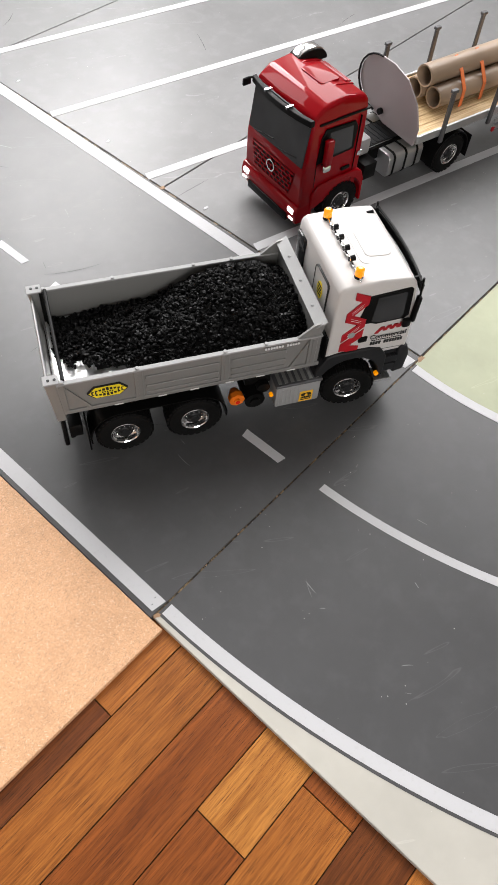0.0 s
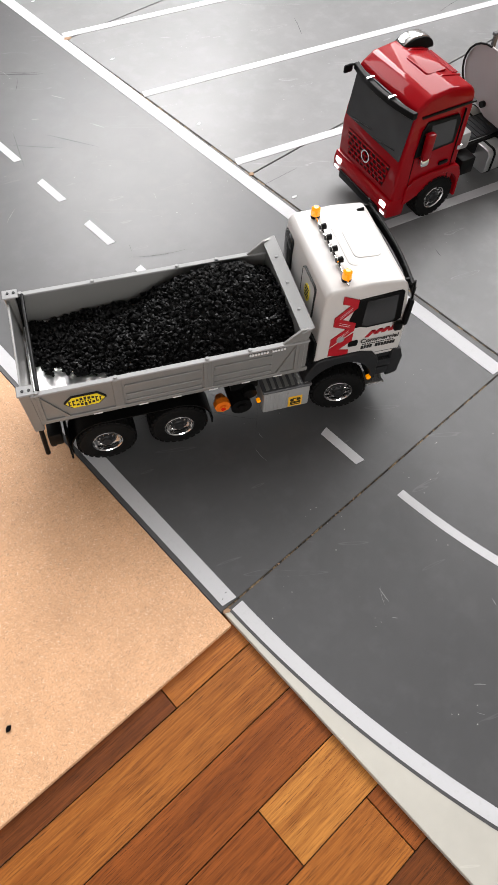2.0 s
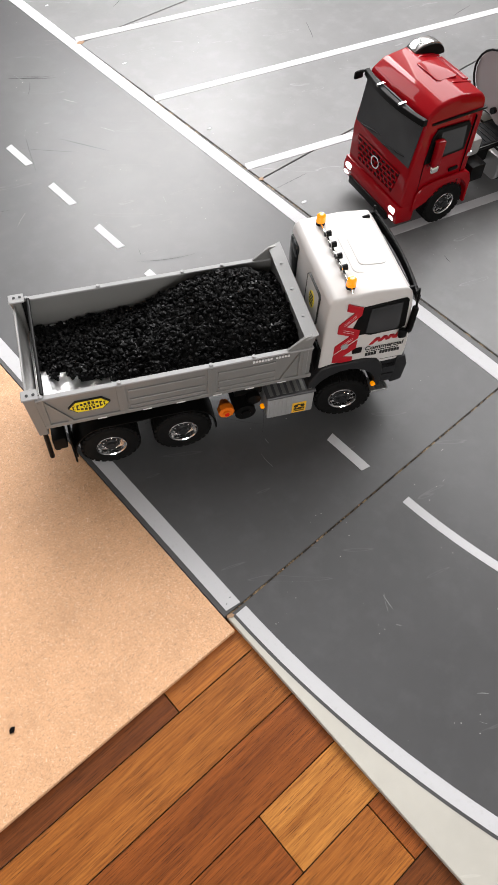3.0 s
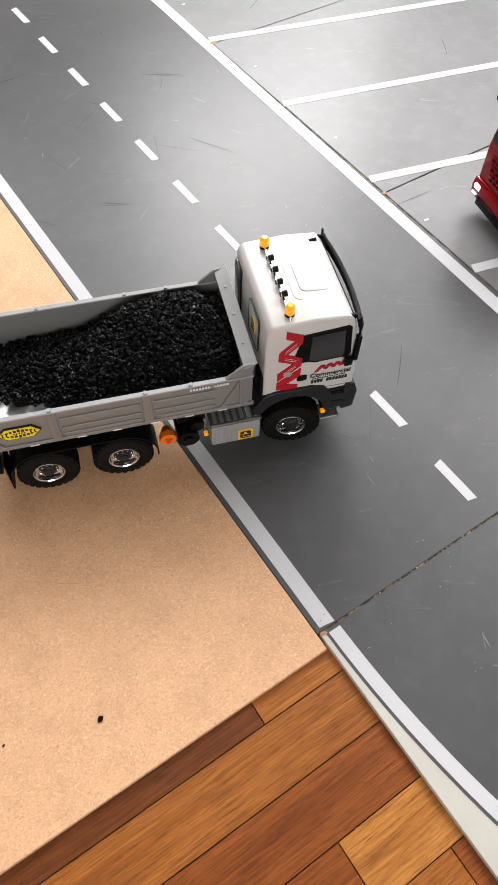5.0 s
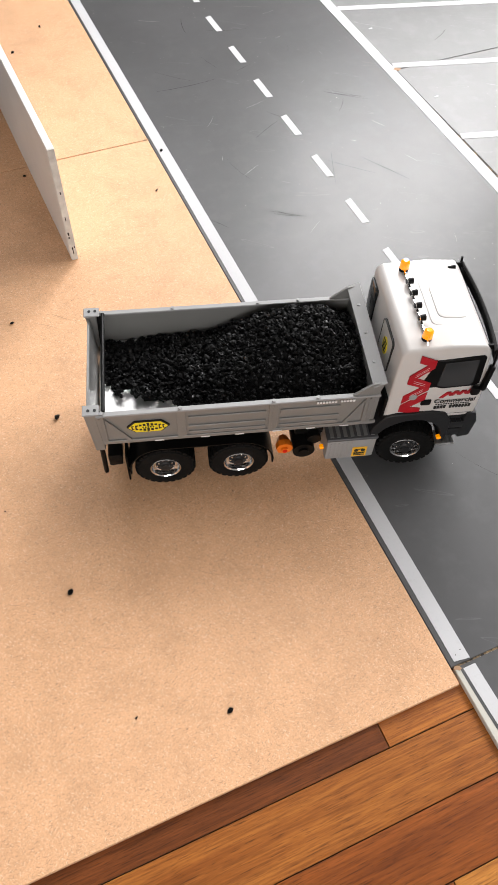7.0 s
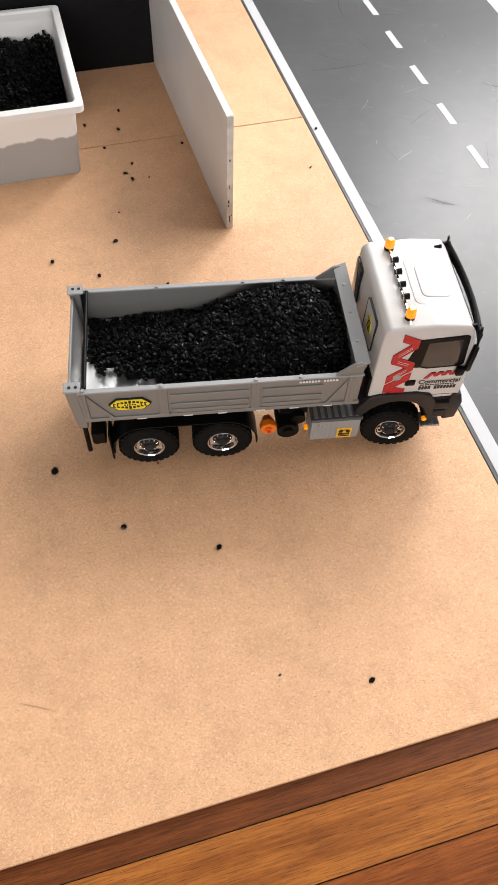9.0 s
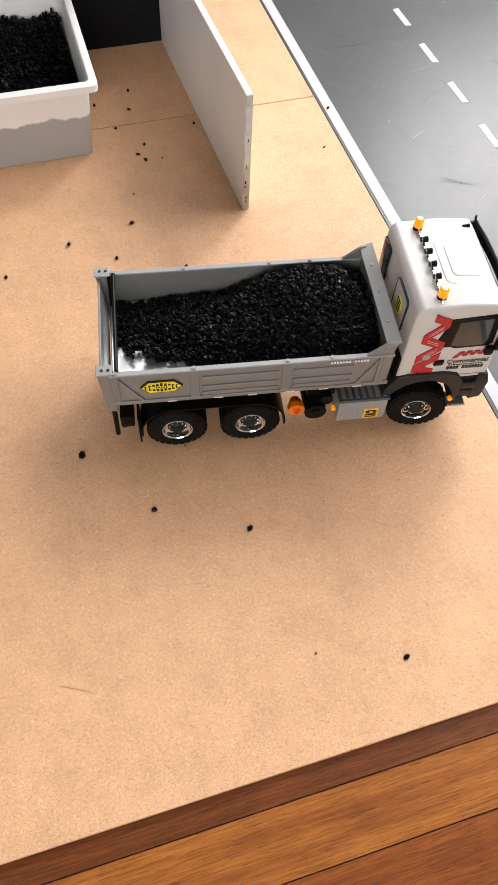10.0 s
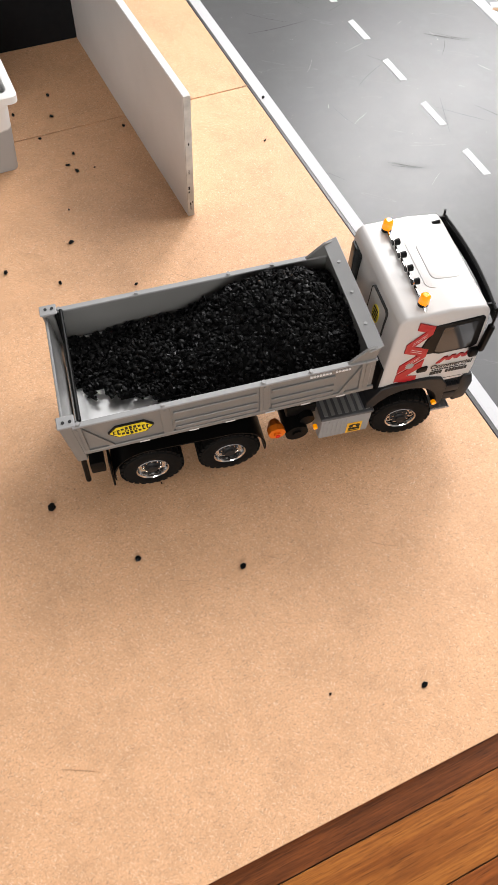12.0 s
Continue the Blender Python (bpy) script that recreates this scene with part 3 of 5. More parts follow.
for i, (x, y) in enumerate(CRUMBS):
    bm = B()
    r = crng.uniform(0.0033, 0.0046) if (x, y) not in TINY else 0.002
    r = 0.0055 if i == 15 else r
    v, f = lump(crng, r)
    vs = [bm.verts.new(p) for p in v]
    for g in f:
        bm.faces.new([vs[q] for q in g])
    thing("coal_lump", bm, COAL, "single black coal lump fallen on the fibreboard", "coal", pose(x, y, 0.55 * r), "fallen coal")

# ---- the tipper lorry ----
R = 0.0415


def wheel(parent, x, y, side, dual, name="wheel"):
    """Tyre with tread blocks; polished rim with hub and nuts. side: +1 left, -1 right."""
    w = 0.0265
    bm = B()
    lathe(bm, [(0.0212, 0.0), (0.0235, 0.0012), (0.032, 0.0018), (0.0372, 0.0006), (R - 0.0022, -0.002), (R - 0.001, -0.005), (R - 0.001, -w + 0.005),
               (R - 0.0022, -w + 0.002), (0.037, -w), (0.0212, -w + 0.001), (0.0205, -0.012), (0.0212, 0.0)], 40)
    for i in range(26):
        for k, (h0, h1) in enumerate(((-0.0098, -0.0008), (-0.0178, -0.0105), (-w + 0.0008, -0.0185))):
            a = 2 * math.pi * (i + 0.5 * (k % 2)) / 26
            g = bmesh.ops.create_cube(bm, size=1.0)["verts"]
            bmesh.ops.scale(bm, vec=(0.0038, h1 - h0, 0.0066), verts=g)
            m = Matrix.Rotation(-a, 4, "Y") @ Matrix.Translation((R - 0.0017, (h0 + h1) / 2, 0))
            bmesh.ops.transform(bm, matrix=m, verts=g)
    if dual:
        k0 = -w - 0.004
        lathe(bm, [(0.0245, k0), (0.037, k0), (R - 0.001, k0 - 0.004), (R - 0.001, k0 - w + 0.004), (0.037, k0 - w), (0.0245, k0 - w)], 32)
    ty = part(name, bm, TYRE, parent, "black treaded rubber tyre")
    dish = -0.0065 if dual else -0.004
    bm = lathe(B(), [(0.0205, -0.024), (0.0206, -0.002), (0.0216, 0.0009), (0.0212, 0.0018), (0.0196, 0.0006), (0.0186, -0.004), (0.0176, dish - 0.002), (0.0162, dish),
                     (0.0115, dish + 0.0012), (0.0105, dish + 0.001), (0.0, dish + 0.001)], 36)
    rim = part("rim", bm, CHROME, ty, "polished metal rim")
    bm = B()
    for i in range(0 if dual else 10):
        a = 2 * math.pi * i / 10
        p = (0.0158 * math.cos(a), dish - 0.001, 0.0158 * math.sin(a))
        cyl(bm, p, (p[0], dish + 0.0008, p[2]), 0.0019, 10)
    if not dual:
        part("rim_hole", bm, BLACK, ty)
    bm = lathe(B(), [(0.0136, dish + 0.0004), (0.0134, dish + 0.0022), (0.0094, dish + 0.0026), (0.0092, dish + 0.004), (0.0075, dish + 0.0055), (0.0068, dish + 0.0085), (0.0, dish + 0.0092)], 20)
    part("hub", bm, DARK, ty, "dark hub cap")
    bm = B()
    for i in range(10):
        a = 2 * math.pi * (i + 0.5) / 10
        p = (0.0114 * math.cos(a), dish, 0.0112 * math.sin(a))
        cyl(bm, p, (p[0], dish + 0.0044, p[2]), 0.0012, 6)
    part("wheel_nut", bm, CHROME, ty)
    return ty


tipper = thing("tipper_lorry", None, None, "white model tipper lorry with grey body full of coal", "toy lorry")
WH = []
for x, dual in ((-0.102, True), (0.0, True), (0.239, False)):
    for side in (-1, 1):
        WH.append((wheel(tipper, x, 0.088, side, dual), x, side))

# chassis
bm = B()
for s in (-1, 1):
    box(bm, -0.172, 0.30, s * 0.031 - 0.004, s * 0.031 + 0.004, 0.058, 0.082, 0.001, 1)
for x in (-0.165, -0.102, -0.05, 0.0, 0.06, 0.12, 0.19, 0.239):
    box(bm, x - 0.006, x + 0.006, -0.034, 0.034, 0.06, 0.078)
for x in (-0.102, 0.0, 0.239):
    cyl(bm, (x, -0.062, R), (x, 0.062, R), 0.0085, 12)
    cyl(bm, (x, 0, R - 0.012), (x, 0, R + 0.012), 0.019, 14)
box(bm, -0.16, 0.19, -0.02, 0.02, 0.082, 0.104)
part("chassis", bm, BLACK, tipper, "black ladder chassis and axles")
for s in (-1, 1):
    # one long arched mudguard over both rear wheels
    pts = []
    for cx, a0, a1 in ((-0.102, 190, 80), (0.0, 100, -8)):
        for i in range(9):
            a = radians(a0 + (a1 - a0) * i / 8)
            pts.append((cx + 0.0475 * math.cos(a), R + 0.0475 * math.sin(a)))
    bm = arch(B(), pts, 0.002, min(s * 0.052, s * 0.0895), max(s * 0.052, s * 0.0895))
    part("mudguard", bm, BLACK, tipper, "black plastic mudguard")
    bm = box(B(), -0.1545, -0.152, min(s * 0.05, s * 0.088), max(s * 0.05, s * 0.088), 0.016, 0.075, 0.0006, 1)
    part("mudflap", bm, BLACK, tipper)
    bm = box(B(), -0.1775, -0.159, min(s * 0.052, s * 0.083), max(s * 0.052, s * 0.083), 0.05, 0.074, 0.002)
    part("tail_lamp", bm, BLACK, tipper, "dark tail lamp box")
    bm = B()
    cyl(bm, (-0.184, s * 0.081, 0.034), (-0.182, s * 0.081, 0.118), 0.0034, 10)
    part("bumper_post", bm, BLACK, tipper)
bm = B()
box(bm, -0.178, -0.170, -0.075, 0.075, 0.036, 0.05, 0.002)
part("underrun_bar", bm, BLACK, tipper)

# toolbox, tank, orange cap and side marker
bm = B()
prism(bm, [(0.124, 0.026), (0.194, 0.026), (0.194, 0.07), (0.124, 0.07)], along_y, -0.0875, -0.048, 0.0025)
toolbox = part("toolbox", bm, BODY_TOP, tipper, "grey metal side locker")
for i in range(6):
    part("locker_rib", box(B(), 0.1275 + 0.0062 * i, 0.1298 + 0.0062 * i, -0.0882, -0.087, 0.03, 0.066, 0.0003, 1), BODY_TOP, toolbox)
bm = box(B(), 0.1225, 0.1955, -0.0885, -0.046, 0.0705, 0.0755, 0.0012, 1)
part("toolbox_lid", bm, STAKE, toolbox, "dark metal ribbed lid")
bm = B()
for i in range(7):
    x = 0.128 + 0.0095 * i
    box(bm, x, x + 0.005, -0.084, -0.051, 0.0754, 0.0768)
part("lid_rib", bm, BODY, toolbox)
bm = box(B(), 0.162, 0.183, -0.0883, -0.0874, 0.03, 0.0525)
part("sticker", bm, STICKER, toolbox, "orange-yellow warning sticker with black marks")
bm = B()
for cx in (0.1675, 0.1775):
    lathe_pts = [(cx + 0.0032 * math.cos(radians(40 * i)), 0.0455 + 0.0032 * math.sin(radians(40 * i))) for i in range(9)]
    prism(bm, lathe_pts, along_y, -0.0889, -0.0883)
box(bm, 0.168, 0.177, -0.0889, -0.0883, 0.0475, 0.049)
for z in (0.0335, 0.037, 0.0395):
    box(bm, 0.1645, 0.1805, -0.0889, -0.0883, z, z + 0.0014)
part("sticker_mark", bm, INK, toolbox)
bm = B()
cyl(bm, (0.064, -0.0865, 0.062), (0.064, -0.078, 0.062), 0.0118, 8)
cyl(bm, (0.064, -0.078, 0.062), (0.064, -0.066, 0.062), 0.0118, 8, 0.006)
cyl(bm, (0.064, -0.09, 0.062), (0.064, -0.0862, 0.062), 0.005, 12)
cap = part("filler_cap", bm, ORANGE, tipper, "orange plastic cap under the body")
part("cap_lens", cyl(B(), (0.064, -0.0908, 0.062), (0.064, -0.0898, 0.062), 0.0034, 12), LENS_RED, cap, "small red lens")
bm = B()
cyl(bm, (0.092, -0.086, 0.052), (0.092, -0.04, 0.052), 0.0155, 18)
cyl(bm, (0.106, -0.08, 0.07), (0.106, -0.04, 0.07), 0.010, 14)
box(bm, 0.08, 0.12, -0.07, -0.03, 0.07, 0.09, 0.002)
cyl(bm, (0.092, -0.089, 0.052), (0.092, -0.086, 0.052), 0.007, 12)
part("air_tank", bm, BLACK, tipper, "black air tanks")
bm = B()
cyl(bm, (0.1165, -0.0885, 0.059), (0.1165, -0.083, 0.059), 0.003, 12)
part("side_marker", bm, AMBER, tipper, "small lit amber side lamp")

# dump body, hinged at its rear; its own space starts at the hinge
HX, HZ = -0.165, 0.108
bm = B()
BW = 0.0885


def dx(x):
    return x - HX


def dz(z):
    return z - HZ


box(bm, dx(-0.182), dx(0.176), -BW + 0.003, BW - 0.003, dz(0.112), dz(0.118))
for s in (-1, 1):
    box(bm, dx(-0.15), dx(0.17), s * 0.03 - 0.005, s * 0.03 + 0.005, dz(0.104), dz(0.113))
body = part("dump_body", bm, BODY, tipper, "grey metal dump body", pose(HX, 0, HZ))
bm = box(B(), dx(-0.18), dx(0.172), -BW + 0.006, BW - 0.006, dz(0.118), dz(0.119))
part("floor_plate", bm, STEEL, body, "bright bare metal floor plate")
TOPZ = 0.1735
for s in (-1, 1):
    bm = B()
    def Y(d0, d1):
        return min(s * d0, s * d1), max(s * d0, s * d1)
    box(bm, dx(-0.18), dx(0.18), *Y(BW - 0.005, BW - 0.0015), dz(0.113), dz(TOPZ - 0.001))
    side = part("side_wall", bm, BODY, body, "grey ribbed side wall")
    bm = box(B(), dx(-0.18), dx(0.181), *Y(BW - 0.0065, BW + 0.001), dz(TOPZ - 0.003), dz(TOPZ), 0.0007, 1)
    part("top_rail", bm, BODY_TOP, body, "pale top rail")
    bm = B()
    box(bm, dx(-0.182), dx(0.182), *Y(BW - 0.002, BW + 0.0012), dz(0.112), dz(0.1185), 0.0006, 1)
    for x in (-0.176, -0.075, 0.043, 0.168):
        box(bm, dx(x - 0.006), dx(x + 0.006), *Y(BW - 0.002, BW + 0.001), dz(0.118), dz(TOPZ - 0.002), 0.0006, 1)
        box(bm, dx(x - 0.0012), dx(x + 0.0012), *Y(BW, BW + 0.0018), dz(0.12), dz(TOPZ - 0.004))
    for xa, xb in ((-0.066, 0.034), (0.052, 0.13)):
        box(bm, dx(xa), dx(xb), *Y(BW - 0.002, BW + 0.0009), dz(0.134), dz(0.139), 0.0006, 1)
        box(bm, dx(xa), dx(xb), *Y(BW - 0.002, BW + 0.0009), dz(0.151), dz(0.158), 0.0006, 1)
        box(bm, dx(xa), dx(xb), *Y(BW - 0.002, BW + 0.0005), dz(0.1195), dz(0.126), 0.0005, 1)
    for x0, x1 in ((-0.169, -0.14), (0.161, 0.137)):
        prism(bm, [(dx(x0), dz(0.166)), (dx(x0), dz(0.1595)), (dx(x1 - (0.006 if x1 < 0 else -0.006)), dz(0.119)), (dx(x1), dz(0.119))], along_y, *Y(BW - 0.002, BW + 0.0011))
    part("side_rib", bm, BODY, body, "pressed stiffening ribs")
    for x in (-0.105, -0.045, 0.0, 0.05, 0.095, 0.14):
        part("edge_dash", box(B(), dx(x - 0.006), dx(x + 0.006), *Y(BW - 0.001, BW + 0.0018), dz(0.1125), dz(0.1143)), PALE_INK, body, "small white reflective dash")
    for x in (-0.172, -0.075, 0.043, 0.1):
        part("rail_bolt", cyl(B(), (dx(x), s * (BW - 0.003), dz(TOPZ)), (dx(x), s * (BW - 0.003), dz(TOPZ + 0.0022)), 0.0026, 10), BODY_TOP, body)
    # gusset rising to the headboard
    bm = prism(B(), [(dx(0.142), dz(TOPZ - 0.002)), (dx(0.178), dz(TOPZ - 0.002)), (dx(0.183), dz(0.1955)), (dx(0.168), dz(0.1935))], along_y, *Y(BW - 0.005, BW - 0.0012), 0.0005, 1)
    part("gusset", bm, BODY, body)
    # rear corner post with cap
    bm = prism(B(), [(dx(-0.1885), dz(0.1)), (dx(-0.176), dz(0.1)), (dx(-0.1795), dz(0.177)), (dx(-0.1935), dz(0.177))], along_y, *Y(BW - 0.011, BW + 0.0015), 0.001, 1)
    part("corner_post", bm, BODY, body)
    bm = box(B(), dx(-0.195), dx(-0.1745), *Y(BW - 0.014, BW + 0.0022), dz(0.177), dz(0.1795), 0.0008, 1)
    part("post_cap", bm, BODY_TOP, body, "pale corner cap")
    bm = B()
    for x in (-0.1875, -0.1795):
        cyl(bm, (dx(x), s * (BW - 0.005), dz(0.1793)), (dx(x), s * (BW - 0.005), dz(0.1803)), 0.002, 10)
    part("cap_screw", bm, DARK, body)
    bm = B()
    cyl(bm, (dx(-0.177), s * 0.07, dz(0.128)), (dx(-0.176), s * 0.082, dz(0.172)), 0.0028, 8)
    part("gate_strut", bm, BLACK, body)
bm = B()
box(bm, dx(-0.187), dx(-0.184), -BW + 0.01, BW - 0.01, dz(0.104), dz(0.172), 0.0006, 1)
for z in (0.116, 0.135, 0.155):
    box(bm, dx(-0.189), dx(-0.1865), -BW + 0.012, BW - 0.012, dz(z), dz(z + 0.006), 0.0008, 1)
for v in bm.verts:
    v.co.x -= 0.065 * max(0.0, v.co.z)
part("tailgate", bm, BODY, body, "grey ribbed tailgate")
bm = B()
cyl(bm, (dx(-0.170), -BW + 0.006, dz(0.1745)), (dx(-0.170), BW - 0.006, dz(0.1745)), 0.0026, 10)
part("gate_rod", bm, BLACK, body, "black rod across the tailgate")
bm = B()
box(bm, dx(0.172), dx(0.176), -BW + 0.004, BW - 0.004, dz(0.116), dz(0.192))
for y in (-0.05, 0.0, 0.05):
    box(bm, dx(0.1755), dx(0.181), y - 0.004, y + 0.004, dz(0.114), dz(0.19))
part("headboard", bm, BODY, body, "grey headboard")
bm = prism(B(), [(dx(0.1675), dz(0.1905)), (dx(0.1845), dz(0.1975)), (dx(0.185), dz(0.1955)), (dx(0.169), dz(0.1885))], along_y, -BW - 0.0005, BW + 0.0005, 0.0005, 1)
flange = part("headboard_flange", bm, BODY_TOP, body, "sloping pale top flange")
for y in (-0.05, 0.0, 0.05):
    part("flange_bolt", cyl(B(), (dx(0.176), y, dz(0.1925)), (dx(0.1758), y, dz(0.1952)), 0.0022, 10), BODY_TOP, body)
# yellow six-sided badge, maker's lettering as plain bars
def badge_outline(k):
    return [(dx(-0.117 + k * u), dz(0.1455 + k * v)) for u, v in ((-0.027, 0), (-0.017, -0.0108), (0.017, -0.0108), (0.027, 0), (0.017, 0.0108), (-0.017, 0.0108))]


badge = part("badge", prism(B(), badge_outline(1.0), along_y, -BW - 0.0014, -BW + 0.002), INK, body, "six-sided yellow and black badge")
part("badge_face", prism(B(), badge_outline(0.93), along_y, -BW - 0.0017, -BW + 0.001), YELLOW, badge)
bm = B()
for i in range(9):
    x = -0.117 + 0.0049 * (i - 4)
    h = 0.0086 - 0.0012 * abs(i - 4)
    box(bm, dx(x - 0.0017), dx(x + 0.0017), -BW - 0.002, -BW, dz(0.1482), dz(0.1455 + h))
    box(bm, dx(x - 0.0017), dx(x + 0.0017), -BW - 0.002, -BW, dz(0.1455 - h), dz(0.1428))
    if abs(i - 4) > 2:
        box(bm, dx(x - 0.0017), dx(x), -BW - 0.002, -BW, dz(0.1428), dz(0.1482))
for i in range(5):
    box(bm, dx(-0.1245 + 0.0032 * i), dx(-0.1225 + 0.0032 * i), -BW - 0.0021, -BW, dz(0.1443), dz(0.1467))
part("badge_bar", bm, INK, badge)
bm = B()
for i in range(13):
    if i != 7:
        box(bm, dx(0.098 + 0.0039 * i), dx(0.1008 + 0.0039 * i), -BW - 0.0014, -BW, dz(0.1655), dz(0.1687))
part("name_bar", bm, PALE_INK, body, "row of small white bars")

# load of coal, shaped to the body's inside
def load_top(x, y):
    ramp = min(1.0, max(0.0, (x + 0.17) / 0.26))
    z = 0.127 + 0.053 * ramp ** 1.1
    z -= 0.028 * (abs(y) / 0.08) ** 2.2 * (0.5 + 0.6 * ramp) * (1.05 if y < 0 else 0.7)
    z -= 0.011 * math.exp(-((x + 0.03) / 0.05) ** 2) * (1.0 if y > 0 else 0.4)
    z -= 0.014 * max(0.0, (x - 0.13) / 0.05)
    z += 0.015 * math.exp(-((x - 0.075) / 0.085) ** 2 - ((y - 0.045) / 0.06) ** 2)
    z += 0.006 * noise.noise(Vector((x * 28, y * 28, 1.0)))
    return z


def load_keep(x, y, m):
    if x < -0.1745 or x > 0.1705 or abs(y) > 0.0805:
        return False
    u = (x + 0.172) / 0.165
    bare = 0.074 * (1 - u) + 0.02 * noise.noise(Vector((x * 80, 5.0, y * 60)))
    return (y + 0.0805) > bare + m * 0.5


load = coal_heap("coal_load", load_top, -0.1755, 0.1715, -0.0815, 0.0815, 5200, 3, 0.0026, 0.0043, load_keep, 0.1195)
for v in load.data.vertices:
    v.co.x -= HX
    v.co.z -= HZ
tagged(load, "mound of broken glossy black coal in the dump body", "coal", kind="stuff")

# cab
def cab_shell(parent, material, label, prof, half, top_in, bev):
    """Side outline swept across, the roof drawn in a little, all edges rounded."""
    bm = B()
    prism(bm, prof, along_y, -half, half)
    zs = [z for _, z in prof]
    lo, hi = min(zs), max(zs)
    for v in bm.verts:
        k = max(0.0, (v.co.z - 0.6 * hi) / (0.4 * hi))
        v.co.y *= 1 - top_in * k * k
    bmesh.ops.bevel(bm, geom=list(bm.edges), offset=bev, segments=4, affect="EDGES", profile=0.5, clamp_overlap=True)
    return part("cab", bm, material, parent, label)


cab = cab_shell(tipper, CAB_WHITE, "glossy white cab",
                [(0.197, 0.098), (0.197, 0.2), (0.1985, 0.235), (0.205, 0.2422), (0.262, 0.2448), (0.304, 0.241), (0.3125, 0.231), (0.323, 0.16), (0.3255, 0.125), (0.325, 0.1), (0.205, 0.096)],
                0.0835, 0.025, 0.0042)
cab.scale = (1.0, 0.955, 1.0)
# roof hatch on a slightly raised panel, both following the roof's fall
def roof_pad(name, outline, top, bev):
    bm = prism(B(), outline, along_z, top - 0.008, top, bev, 3)
    for v in bm.verts:
        v.co.z -= 0.1 * max(0.0, v.co.x - 0.266)
    return part(name, bm, CAB_WHITE, cab)


roof_pad("roof_panel", rounded_rect(0.243, 0.3, -0.043, 0.043, 0.01), 0.2447, 0.0005)
roof_pad("roof_hatch", rounded_rect(0.254, 0.293, -0.031, 0.031, 0.009), 0.2455, 0.0009)
# rear wall window plate with badge
bm = prism(B(), rounded_rect(-0.05, -0.002, 0.168, 0.222, 0.006), along_x, 0.1955, 0.1985)
plate = part("rear_plate", bm, CAB_WHITE, cab)
bm = B()
o, q = rounded_rect(-0.0515, -0.0005, 0.1665, 0.2235, 0.007), rounded_rect(-0.05, -0.002, 0.168, 0.222, 0.006)
va = [bm.verts.new((0.1951, u, v)) for u, v in o]
vb = [bm.verts.new((0.1951, u, v)) for u, v in q]
vc = [bm.verts.new((0.1985, u, v)) for u, v in o]
for i in range(len(o)):
    j = (i + 1) % len(o)
    bm.faces.new((va[i], va[j], vb[j], vb[i]))
    bm.faces.new((va[i], vc[i], vc[j], va[j]))
part("rear_seal", bm, INK, cab, "black rubber seal")
bm = prism(B(), [(-0.026 + 0.0095 * math.cos(radians(i * 20)), 0.195 + 0.014 * math.sin(radians(i * 20))) for i in range(18)], along_x, 0.1946, 0.1956)
part("rear_badge", bm, YELLOW, cab, "small yellow oval badge")
bm = B()
for z in (0.187, 0.192, 0.197, 0.202):
    box(bm, 0.1943, 0.1947, -0.0325, -0.0195, z, z + 0.0028)
part("rear_badge_bar", bm, INK, cab)
bm = box(B(), 0.194, 0.2, 0.046, 0.078, 0.14, 0.222, 0.004)
part("rear_window", bm, GLASS, cab, "dark rear window")
# painted black to give the dark void between cab and body
bm = B()
box(bm, 0.193, 0.1985, -0.0815, -0.052, 0.095, 0.15, 0.003)
part("rear_fairing", bm, BLACK, cab, "rear fairing, black for the shade behind the cab")
